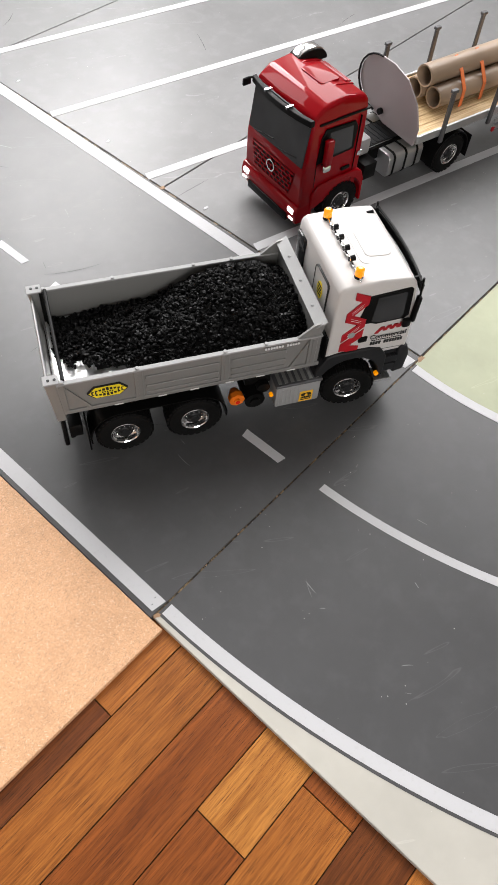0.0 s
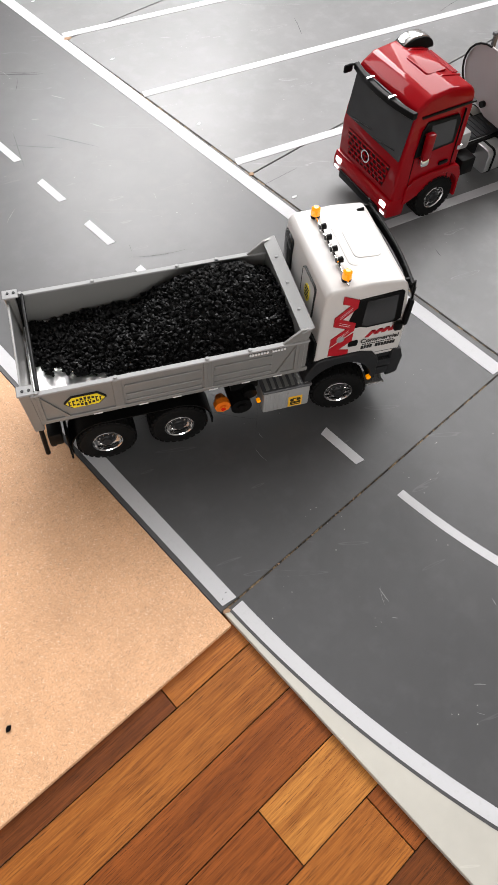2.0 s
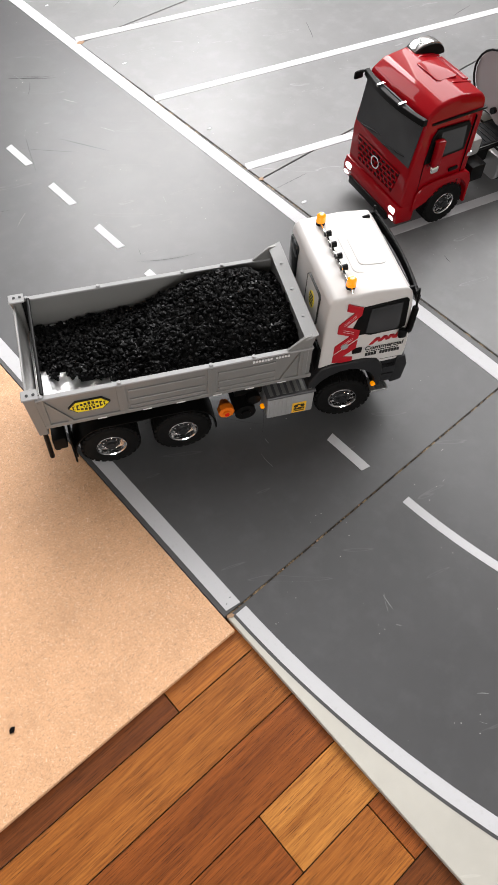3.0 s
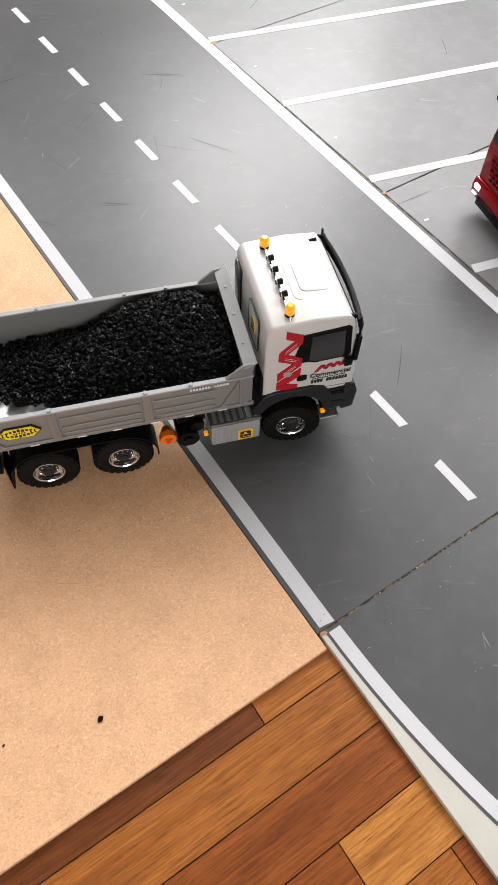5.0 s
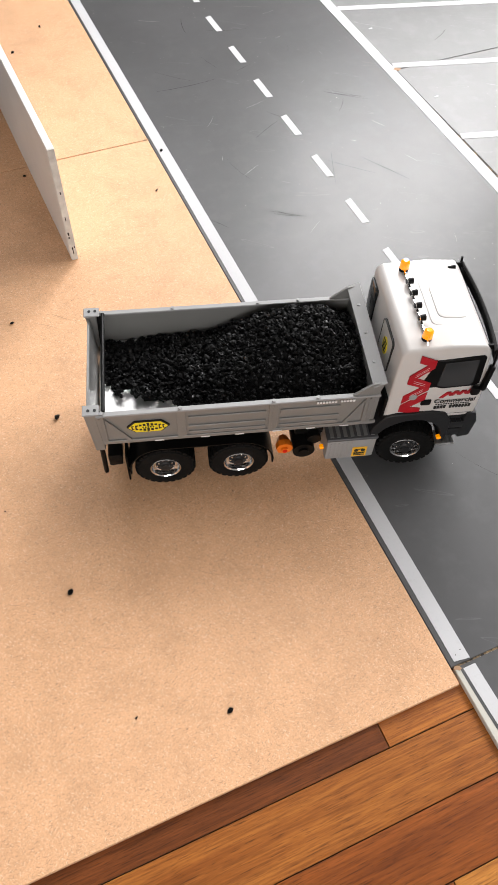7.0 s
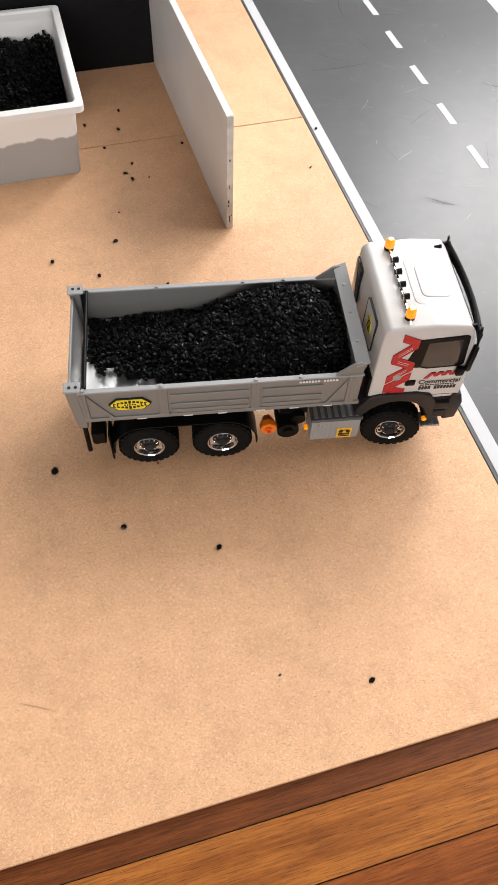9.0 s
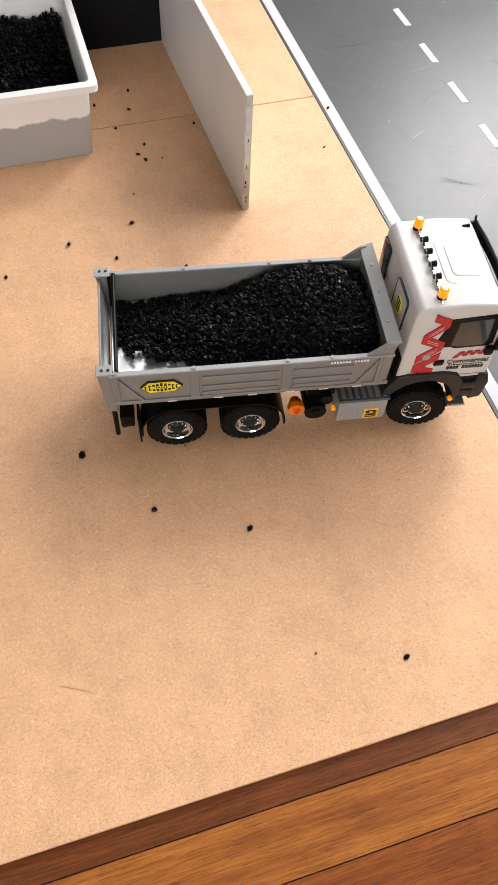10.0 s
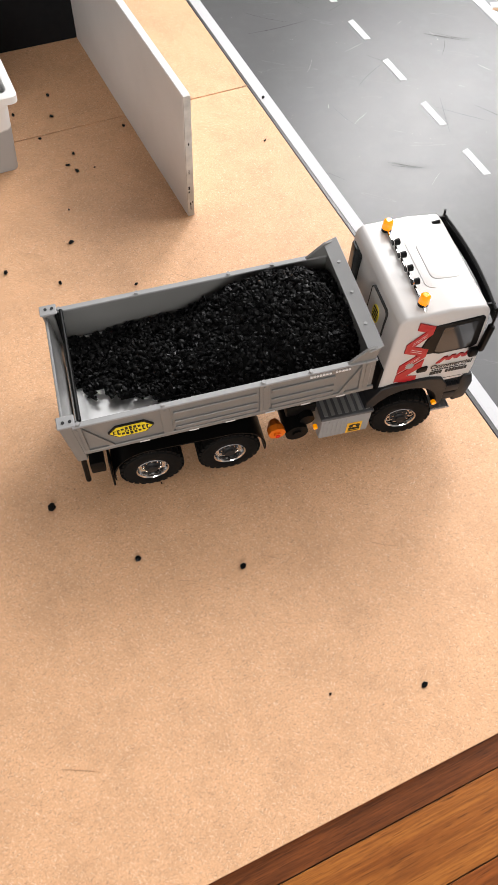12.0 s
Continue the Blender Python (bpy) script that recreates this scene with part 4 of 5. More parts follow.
for s in (-1, 1):
    yo = s * 0.0846
    def Ys(d0, d1):
        return min(s * d0, s * d1), max(s * d0, s * d1)
    # window: black surround with lighter glass
    bm = prism(B(), [(0.2325, 0.169), (0.255, 0.169), (0.264, 0.1655), (0.306, 0.167), (0.313, 0.172), (0.308, 0.223), (0.304, 0.226), (0.246, 0.2215)], along_y, *Ys(0.0795, 0.0842), 0.0008, 1)
    wd = part("window_surround", bm, BLACK, cab, "black side window surround")
    bm = prism(B(), [(0.2555, 0.173), (0.266, 0.1692), (0.3, 0.1705), (0.3035, 0.175), (0.2997, 0.22), (0.2565, 0.217)], along_y, *Ys(0.083, 0.0847), 0.0006, 1)
    part("window_glass", bm, GLASS_SIDE, wd)
    # door gaps
    bm = B()
    for x0, x1, z0, z1 in ((0.2315, 0.2322, 0.108, 0.163), (0.2315, 0.3205, 0.1075, 0.1082)):
        box(bm, x0, x1, *Ys(0.08, 0.0839), z0, z1)
    part("door_gap", bm, SEAM, cab)
    bm = box(B(), 0.2425, 0.2565, *Ys(0.082, 0.0855), 0.132, 0.143, 0.002)
    part("door_handle", bm, BLACK, cab, "black recessed handle")
    # mirror arm and folded mirror
    bm = B()
    box(bm, 0.3135, 0.3205, *Ys(0.0845, 0.0935), 0.165, 0.212, 0.0025)
    box(bm, 0.303, 0.315, *Ys(0.0845, 0.0925), 0.155, 0.17, 0.003)
    part("mirror", bm, BLACK, cab, "black door mirror")
    # wheel arch, step, bumper corner
    pts = []
    for i in range(13):
        a = radians(200 - 16.2 * i)
        pts.append((0.239 + 0.0495 * math.cos(a), R + 0.011 + 0.0495 * math.sin(a)))
    outer = [(0.183, 0.05), (0.184, 0.09), (0.199, 0.114), (0.215, 0.1175), (0.264, 0.1175), (0.283, 0.112), (0.295, 0.094), (0.297, 0.05)]
    pts = [(0.239 - 0.047, 0.05)] + [p for p in pts if p[1] > 0.05] + [(0.239 + 0.047, 0.05)]
    bm = prism(B(), outer + pts[::-1], along_y, *Ys(0.056, 0.0878), 0.0012, 1)
    part("wheel_arch", bm, DARK, cab, "charcoal wheel arch")
    bm = B()
    box(bm, 0.289, 0.323, *Ys(0.05, 0.0855), 0.054, 0.07, 0.002)
    box(bm, 0.289, 0.3245, *Ys(0.05, 0.0862), 0.0735, 0.088, 0.002)
    box(bm, 0.289, 0.324, *Ys(0.05, 0.0795), 0.088, 0.1075, 0.001)
    for i in range(4):
        box(bm, 0.2905 + 0.007 * i, 0.2945 + 0.007 * i, *Ys(0.07, 0.0865), 0.088, 0.0892)
    part("entry_step", bm, DARK, cab, "charcoal entry steps")
    bm = B()
    box(bm, 0.284, 0.312, *Ys(0.066, 0.092), 0.04, 0.043, 0.001, 1)
    for i in range(5):
        box(bm, 0.286 + 0.005 * i, 0.289 + 0.005 * i, *Ys(0.067, 0.0915), 0.043, 0.0446)
    part("foot_step", bm, ALU, cab, "metal tread plate step")
    bm = B()
    cyl(bm, (0.2865, s * 0.0845, 0.0555), (0.2865, s * 0.0895, 0.0555), 0.0036, 12)
    part("marker_lamp", bm, AMBER, cab, "round lit amber marker lamp")
bm = B()
prism(bm, [(0.314, 0.048), (0.3325, 0.052), (0.3345, 0.087), (0.328, 0.107), (0.314, 0.107)], along_y, -0.0865, 0.0865, 0.003)
part("bumper", bm, DARK, cab, "charcoal front bumper")
bm = B()
prism(bm, [(0.3125, 0.228), (0.3235, 0.164), (0.3255, 0.1645), (0.3145, 0.2285)], along_y, -0.0745, 0.0745, 0.001, 1)
part("windscreen", bm, GLASS_SIDE, cab, "dark windscreen")
# sun visor: bowed black bar on brackets
bm = B()
vis = [(0.3205 + 0.0075 * (1 - (y / 0.087) ** 2), y) for y in [-0.087 + 0.0166 * i for i in range(11)]]
prism(bm, [(x, y) for x, y in vis] + [(x - 0.0045, y) for x, y in reversed(vis)], along_z, 0.217, 0.2295, 0.0008, 1)
part("sun_visor", bm, BLACK, cab, "bowed black sun visor")
bm = B()
tube(bm, [(x - 0.0075, y, 0.2375) for x, y in vis], 0.0019, 8)
for y in (-0.076, 0.076):
    part("visor_bracket", box(B(), 0.303, 0.318, y - 0.002, y + 0.002, 0.231, 0.2385, 0.0008, 1), BLACK, cab)
for y in (-0.0875, 0.0795):
    part("visor_post", cyl(B(), (0.318, y, 0.212), (0.3145, y * 1.01, 0.2445), 0.0016, 8), BLACK, cab)
part("visor_bar", bm, BLACK, cab)
# roof lamp bar
bm = B()
tube(bm, [(0.2295, -0.077, 0.238), (0.2295, -0.071, 0.2455), (0.2295, 0.071, 0.2455), (0.2295, 0.077, 0.238)], 0.0018, 10)
bar = part("lamp_bar", bm, CHROME, cab, "chrome roof lamp bar")
for y in (-0.034, -0.012, 0.011, 0.033):
    bm = B()
    cyl(bm, (0.2255, y, 0.2505), (0.2345, y, 0.251), 0.0034, 14, 0.0042)
    box(bm, 0.2275, 0.2315, y - 0.0013, y + 0.0013, 0.2445, 0.249)
    lamp = part("work_lamp", bm, BLACK, bar, "small black work lamp")
    bm = cyl(B(), (0.2262, y, 0.2505), (0.2272, y, 0.2506), 0.0046, 14)
    box(bm, 0.2268, 0.2322, y - 0.0024, y + 0.0024, 0.2438, 0.2474, 0.0006, 1)
    part("lamp_bracket", bm, CHROME, lamp, "bright bracket and ring")
for y in (-0.0633, 0.0633):
    bm = B()
    cyl(bm, (0.2303, y, 0.2395), (0.2303, y, 0.2475), 0.0064, 16)
    cyl(bm, (0.2303, y, 0.2375), (0.2303, y, 0.2412), 0.008, 16)
    part("beacon_base", bm, BLACK, bar)
    bm = B()
    cyl(bm, (0.2303, y, 0.2475), (0.2303, y, 0.257), 0.0066, 20, 0.006)
    cyl(bm, (0.2303, y, 0.257), (0.2303, y, 0.2597), 0.006, 20, 0.0035)
    part("beacon", bm, AMBER, bar, "lit amber beacon dome")
bm = B()
cyl(bm, (0.291, 0.064, 0.2405), (0.301, 0.064, 0.242), 0.0028, 12)
part("roof_horn", bm, BLACK, cab)

# red zigzag and lettering on both doors
for s in (-1, 1):
    def Yd(k):
        return min(s * 0.083, s * (0.0843 + k)), max(s * 0.083, s * (0.0843 + k))
    zig = [(0.2225, 0.2275), (0.2445, 0.2165), (0.215, 0.188), (0.2465, 0.1725), (0.215, 0.1465), (0.2465, 0.152), (0.215, 0.1275), (0.2445, 0.1195)]
    for n, ((xa, za), (xb, zb)) in enumerate(zip(zig, zig[1:])):
        if n == 4:
            continue
        h = 0.0076 if n not in (0, 6) else 0.0064
        pts = [(xa, za + h), (xb, zb + h), (xb, zb - h), (xa, za - h)]
        part("decal_stripe", prism(B(), pts, along_y, *Yd(0.0001 * (n % 2))), RED_DECAL, cab, "red zigzag vinyl stripe")
    bm = prism(B(), [(0.229 + 0.0055 * math.cos(radians(i * 20)), 0.1515 + 0.0055 * math.sin(radians(i * 20))) for i in range(18)], along_y, *Yd(0.0004))
    part("decal_disc", bm, GREY_DISC, cab, "round grey decal")
    bm = B()
    for (xa, za), (xb, zb) in list(zip(zig, zig[1:]))[1:4]:
        for q in (-0.0022, 0.0012):
            ends = [(xa + (xb - xa) * u, za + (zb - za) * u + q) for u in (0.25, 0.75)]
            prism(bm, [ends[0], ends[1], (ends[1][0], ends[1][1] + 0.0005), (ends[0][0], ends[0][1] + 0.0005)], along_y, *Yd(0.0003))
    part("decal_bar", bm, PALE_INK, cab)
    bm = B()
    lz = [(0.268, 0.145), (0.2765, 0.157), (0.2805, 0.1485), (0.287, 0.158), (0.291, 0.1495), (0.297, 0.1585), (0.3015, 0.15), (0.307, 0.16), (0.3115, 0.1535)]
    for (xa, za), (xb, zb) in zip(lz, lz[1:]):
        prism(bm, [(xa - 0.0022, za), (xb - 0.0022, zb), (xb + 0.003, zb), (xa + 0.003, za)], along_y, *Yd(0.0))
    part("door_logo", bm, RED_DECAL, cab, "red zigzag emblem")
    m = pose(0.289, s * 0.0844, 0.1345, 90, 0, 0 if s < 0 else 180)
    lettering("door_lettering", "Commercial", 0.0115, INK, cab, m, "black word on the door")
    bm = B()
    for i in range(12):
        if i != 4:
            box(bm, 0.2635 + 0.0043 * i, 0.2668 + 0.0043 * i, *Yd(0.0), 0.1215, 0.1275)
    for i in range(14):
        box(bm, 0.2645 + 0.0034 * i, 0.2668 + 0.0034 * i, *Yd(0.0), 0.13, 0.1313)
    part("number_bar", bm, INK, cab, "row of small black bars")

# ---- the red tractor unit, parked ----
RED_AT = pose(0.7975, 0.4025, 0, 0, 0, 167.5)
red = thing("tractor_lorry", None, None, "glossy red model tractor lorry parked with headlamps lit", "toy lorry", RED_AT)
for x, dual in ((0.0, False), (-0.288, True)):
    for side in (-1, 1):
        w = wheel(red, x, 0.088, side, dual)
        w.matrix_basis = pose(x, side * 0.086, R, 0, 20, 0 if side > 0 else 180)
bm = B()
for s in (-1, 1):
    box(bm, -0.35, 0.06, s * 0.031 - 0.004, s * 0.031 + 0.004, 0.055, 0.08, 0.001, 1)
for x in (0.0, -0.288):
    cyl(bm, (x, -0.06, R), (x, 0.06, R), 0.009, 12)
box(bm, -0.1, -0.068, -0.07, 0.07, 0.05, 0.082, 0.002)
box(bm, -0.32, -0.24, -0.04, 0.04, 0.08, 0.094, 0.003)
cyl(bm, (-0.28, 0, 0.09), (-0.28, 0, 0.1), 0.04, 24)
part("chassis", bm, BLACK, red, "black chassis with coupling plate")
bm = B()
box(bm, -0.2, -0.1, -0.028, 0.028, 0.081, 0.084, 0.001, 1)
for i in range(9):
    box(bm, -0.195 + 0.0105 * i, -0.189 + 0.0105 * i, -0.026, 0.026, 0.084, 0.0852)
part("catwalk", bm, DARK, red, "dark tread plate behind the cab")
bm = B()
cyl(bm, (-0.075, -0.045, 0.082), (-0.075, -0.045, 0.15), 0.012, 16)
box(bm, -0.1, -0.058, -0.02, 0.045, 0.084, 0.118, 0.006)
part("air_filter", bm, BODY_TOP, red, "pale housing and cylinder behind the cab")
for s in (-1, 1):
    def Yr(d0, d1):
        return min(s * d0, s * d1), max(s * d0, s * d1)
    bm = B()
    prism(bm, rounded_rect(0.028, 0.07, 0.03, 0.078, 0.01) if s > 0 else rounded_rect(-0.07, -0.028, 0.03, 0.078, 0.01), along_x, -0.225, -0.135, 0.0015, 1)
    tank = part("fuel_tank", bm, ALU, red, "brushed metal fuel tank")
    bm = B()
    for x in (-0.207, -0.178, -0.148):
        prism(bm, rounded_rect(0.0265, 0.0715, 0.0285, 0.0795, 0.011) if s > 0 else rounded_rect(-0.0715, -0.0265, 0.0285, 0.0795, 0.011), along_x, x - 0.002, x + 0.002)
    part("tank_strap", bm, BLACK, tank)
    bm = B()
    pts = [(-0.288 + 0.047 * math.cos(radians(a)), R + 0.047 * math.sin(radians(a))) for a in range(195, -16, -14)]
    arch(bm, pts, 0.002, *Yr(0.045, 0.089))
    part("mudguard", bm, BLACK, red)
    bm = box(B(), -0.345, -0.3425, *Yr(0.05, 0.088), 0.018, 0.066, 0.0006, 1)
    part("mudflap", bm, BLACK, red)
rcab = cab_shell(red, RED, "glossy red cab",
                 [(-0.055, 0.06), (-0.055, 0.205), (-0.053, 0.231), (-0.044, 0.242), (-0.002, 0.2505), (0.042, 0.245), (0.064, 0.229), (0.0755, 0.15), (0.0785, 0.128), (0.078, 0.06), (0.052, 0.04), (0.046, 0.06),
                  (0.0, 0.06)],
                 0.0845, 0.07, 0.0065)
rcab.matrix_basis = pose(0.02, 0, 0)
bm = prism(B(), rounded_rect(-0.028, 0.014, -0.03, 0.03, 0.007), along_z, 0.238, 0.2506, 0.0014, 2)
part("roof_hatch", bm, RED, rcab)
bm = B()
for s in (-1, 1):
    prism(bm, [(-0.046, 0.2425), (-0.008, 0.2512), (0.03, 0.2455), (0.03, 0.2425), (-0.008, 0.2485), (-0.046, 0.2395)], along_y, s * 0.042 - 0.002, s * 0.042 + 0.002, 0.0008, 1)
for x, z in ((-0.037, 0.2455), (-0.044, 0.2435)):
    box(bm, x - 0.0025, x + 0.0025, -0.036, 0.036, z - 0.003, z, 0.001, 1)
part("roof_rib", bm, RED, rcab)
# domed black vent with a bright cap at the far roof side
bm = B()
pts = [(-0.03 + 0.036 * math.cos(radians(a)), 0.236 + 0.024 * math.sin(radians(a))) for a in range(0, 181, 15)]
prism(bm, pts, along_y, -0.078, -0.05, 0.003)
vent = part("roof_deflector", bm, BLACK, rcab, "black domed roof fitting")
bm = B()
pts = [(-0.03 + 0.031 * math.cos(radians(a)), 0.2445 + 0.0175 * math.sin(radians(a))) for a in range(20, 161, 14)]
prism(bm, pts, along_y, -0.0745, -0.053, 0.002)
part("deflector_cap", bm, CHROME, vent, "bright cap")
bm = prism(B(), [(0.0655, 0.224), (0.0765, 0.14), (0.079, 0.1405), (0.068, 0.2245)], along_y, -0.078, 0.078, 0.0012, 1)
part("windscreen", bm, GLASS_SIDE, rcab, "dark windscreen")
bm = B()
for y0, y1 in ((-0.06, -0.005), (0.005, 0.06)):
    tube(bm, [(0.0795, y0, 0.143), (0.079, (y0 + y1) / 2, 0.148), (0.0782, y1, 0.153)], 0.0012, 6)
part("wiper", bm, BLACK, rcab)
bm = B()
vis = [(0.074 + 0.011 * (1 - (y / 0.082) ** 2), y) for y in [-0.082 + 0.0164 * i for i in range(11)]]
prism(bm, vis + [(x - 0.009, y) for x, y in reversed(vis)], along_z, 0.2175, 0.2285, 0.001, 1)
visor = part("sun_visor", bm, BLACK, rcab, "black sun visor")
for y in (-0.03, 0.03):
    part("visor_clip", box(B(), 0.072, 0.086, y - 0.002, y + 0.002, 0.2285, 0.232), CHROME, visor)
bm = B()
box(bm, 0.072, 0.09, -0.09, -0.085, 0.21, 0.224, 0.003)
cyl(bm, (0.068, -0.078, 0.226), (0.08, -0.087, 0.223), 0.002, 8)
part("kerb_mirror", bm, BLACK, rcab, "black kerb mirror")
# grille: black recess behind a red lattice
bm = prism(B(), [(-0.05, 0.075), (0.05, 0.075), (0.062, 0.122), (-0.062, 0.122)], along_x, 0.074, 0.0795)
part("grille", bm, BLACK, rcab, "black grille opening")
bm = B()
for r in range(6):
    z = 0.078 + 0.0085 * r
    hw = 0.05 + 0.012 * (z - 0.075) / 0.047
    box(bm, 0.0785, 0.082, -hw, hw, z - 0.0011, z + 0.0011, 0.0005, 1)
    n = 9
    for i in range(n):
        y = -hw + 2 * hw * (i + 0.5 * (r % 2)) / (n - 0.5)
        if r < 5:
            box(bm, 0.0785, 0.0818, y - 0.0012, y + 0.0012, z, z + 0.0085)
part("grille_lattice", bm, RED, rcab, "red honeycomb lattice")
bm = B()
o = [(0.0115 * math.cos(radians(i * 20)), 0.105 + 0.0115 * math.sin(radians(i * 20))) for i in range(18)]
q = [(0.0093 * math.cos(radians(i * 20)), 0.105 + 0.0093 * math.sin(radians(i * 20))) for i in range(18)]
for i in range(18):
    j = (i + 1) % 18
    prism(bm, [o[i], o[j], q[j], q[i]], along_x, 0.0815, 0.0845)
part("grille_ring", bm, CHROME, rcab, "plain chrome ring")
bm = B()
prism(bm, [(0.046, 0.026), (0.0835, 0.03), (0.0855, 0.05), (0.0815, 0.066), (0.046, 0.066)], along_y, -0.085, 0.085, 0.003)
part("bumper", bm, RED, rcab, "red front bumper")
bm = B()
box(bm, 0.06, 0.0872, -0.06, 0.06, 0.024, 0.04, 0.002)
part("bumper_intake", bm, BLACK, rcab)
for s in (-1, 1):
    def Yc(d0, d1):
        return min(s * d0, s * d1), max(s * d0, s * d1)
    bm = box(B(), 0.078, 0.0865, *Yc(0.06, 0.078), 0.047, 0.058, 0.003)
    part("headlamp", bm, HEADLAMP, rcab, "lit white headlamp")
    bm = box(B(), 0.078, 0.0868, *Yc(0.066, 0.079), 0.036, 0.0405, 0.0015)
    part("fog_lamp", bm, HEADLAMP, rcab, "lit fog lamp")
    bm = prism(B(), [(-0.032, 0.148), (0.03, 0.145), (0.052, 0.142), (0.046, 0.19), (0.038, 0.205), (-0.026, 0.202), (-0.034, 0.19)], along_y, *Yc(0.081, 0.0853), 0.001, 1)
    ws = part("window_surround", bm, BLACK, rcab)
    bm = prism(B(), [(-0.026, 0.153), (0.026, 0.151), (0.03, 0.198), (-0.022, 0.196)], along_y, *Yc(0.083, 0.0858), 0.0006, 1)
    part("window_glass", bm, GLASS_SIDE, ws)
    bm = B()
    box(bm, 0.028, 0.044, *Yc(0.088, 0.1), 0.145, 0.192, 0.004)
    cyl(bm, (0.04, s * 0.082, 0.185), (0.036, s * 0.092, 0.185), 0.002, 8)
    mir = part("mirror", bm, RED, rcab, "red door mirror")
    bm = box(B(), 0.03, 0.046, *Yc(0.0875, 0.1005), 0.133, 0.146, 0.003)
    part("mirror_foot", bm, CHROME, mir, "chrome lower mirror")
    bm = B()
    for x0, x1, z0, z1 in ((-0.0395, -0.0385, 0.075, 0.208), (0.05, 0.0507, 0.075, 0.142)):
        part("door_gap", box(B(), x0, x1, *Yc(0.08, 0.0848), z0, z1), BLACK, rcab)
    part("roof_seam", box(B(), -0.057, 0.053, *Yc(0.076, 0.0838), 0.2145, 0.2175), BLACK, rcab)
    bm = box(B(), -0.03, -0.01, *Yc(0.082, 0.0866), 0.11, 0.117, 0.002)
    part("door_handle", bm, BLACK, rcab)
    bm = box(B(), -0.0535, -0.044, *Yc(0.084, 0.0852), 0.13, 0.138)
    part("side_bar", bm, CHROME, rcab, "small bright bar")
    pts = [(0.0475 * math.cos(radians(a)), R + 0.003 + 0.0475 * math.sin(radians(a))) for a in range(165, 14, -12)]
    outer = [(0.074, 0.05), (0.074, 0.085), (0.06, 0.098), (0.028, 0.102), (-0.026, 0.102), (-0.042, 0.094), (-0.05, 0.075), (-0.052, 0.03), (-0.047, 0.028)]
    bm = prism(B(), [(x - 0.02, z) for x, z in outer + pts], along_y, *Yc(0.055, 0.0885), 0.0015, 1)
    part("wheel_arch", bm, RED, rcab, "red wheel arch")

# ---- the flat trailer with its load ----
TR_AT = RED_AT @ pose(-0.178, 0, 0, 0, 0, -1.5)
trailer = thing("flatbed_trailer", None, None, "grey stake trailer with a plank deck behind a red tractor", "toy trailer", TR_AT)
bm = B()
for s in (-1, 1):
    box(bm, -0.95, 0.0, s * 0.088 - 0.003, s * 0.088 + 0.003, 0.102, 0.118, 0.001, 1)
box(bm, -0.003, 0.003, -0.09, 0.09, 0.102, 0.118, 0.001, 1)
for s in (-1, 1):
    box(bm, -0.93, -0.02, s * 0.03 - 0.004, s * 0.03 + 0.004, 0.086, 0.104)
for i in range(10):
    box(bm, -0.05 - 0.098 * i, -0.044 - 0.098 * i, -0.087, 0.087, 0.1, 0.108)
part("deck_frame", bm, ALU, trailer, "aluminium deck frame")
for i in range(7):
    y = -0.0835 + 0.0239 * i
    part("deck_plank", box(B(), -0.94, -0.005, y, y + 0.0232, 0.1085, 0.115, 0.0008, 1), PINE, trailer, "pale wooden plank")
for s in (-1, 1):
    for x in (-0.06, -0.19, -0.32, -0.45, -0.62, -0.8):
        bm = B()
        box(bm, x - 0.0045, x + 0.0045, s * 0.094 - 0.003, s * 0.094 + 0.003, 0.09, 0.192, 0.001, 1)
        stake = part("stake", bm, STAKE, trailer, "upright dark metal stake")
        part("stake_cap", box(B(), x - 0.007, x + 0.007, s * 0.094 - 0.0045, s * 0.094 + 0.0045, 0.19, 0.196, 0.001, 1), STAKE, stake)
# front shield, cut-cornered plate with rounded far side
bm = B()
sh = [(0.088, 0.1), (0.092, 0.135), (0.075, 0.175), (0.04, 0.205), (0.0, 0.215)]
sh += [(-0.03 - 0.055 * math.sin(radians(a)), 0.165 + 0.05 * math.cos(radians(a))) for a in range(10, 171, 20)] + [(-0.03, 0.11), (0.0, 0.1)]
prism(bm, sh, along_x, 0.006, 0.009, 0.0006, 1)
shield = part("front_shield", bm, PLATE, trailer, "grey steel load shield")
bm = B()
tube(bm, [(0.012, -0.03 - 0.056 * math.sin(radians(a)), 0.165 + 0.051 * math.cos(radians(a))) for a in range(0, 181, 15)], 0.002, 8)
cyl(bm, (0.009, -0.01, 0.12), (0.016, -0.01, 0.12), 0.006, 12)
part("shield_hose", bm, BLACK, shield, "black hose round the shield")
for x in (-0.62, -0.72, -0.82):
    for side in (-1, 1):
        w = wheel(trailer, x, 0.088, side, False)
        w.matrix_basis = pose(x, side * 0.086, R, 0, 33, 0 if side > 0 else 180)
bm = B()
for x in (-0.62, -0.72, -0.82):
    cyl(bm, (x, -0.06, R), (x, 0.06, R), 0.008, 12)
    box(bm, x - 0.01, x + 0.01, -0.036, 0.036, R, 0.088)
for s in (-1, 1):
    box(bm, -0.46, -0.45, s * 0.04 - 0.004, s * 0.04 + 0.004, 0.004, 0.1)
    box(bm, -0.47, -0.44, s * 0.04 - 0.012, s * 0.04 + 0.012, 0.0, 0.004)
part("running_gear", bm, BLACK, trailer, "black trailer axles and legs")
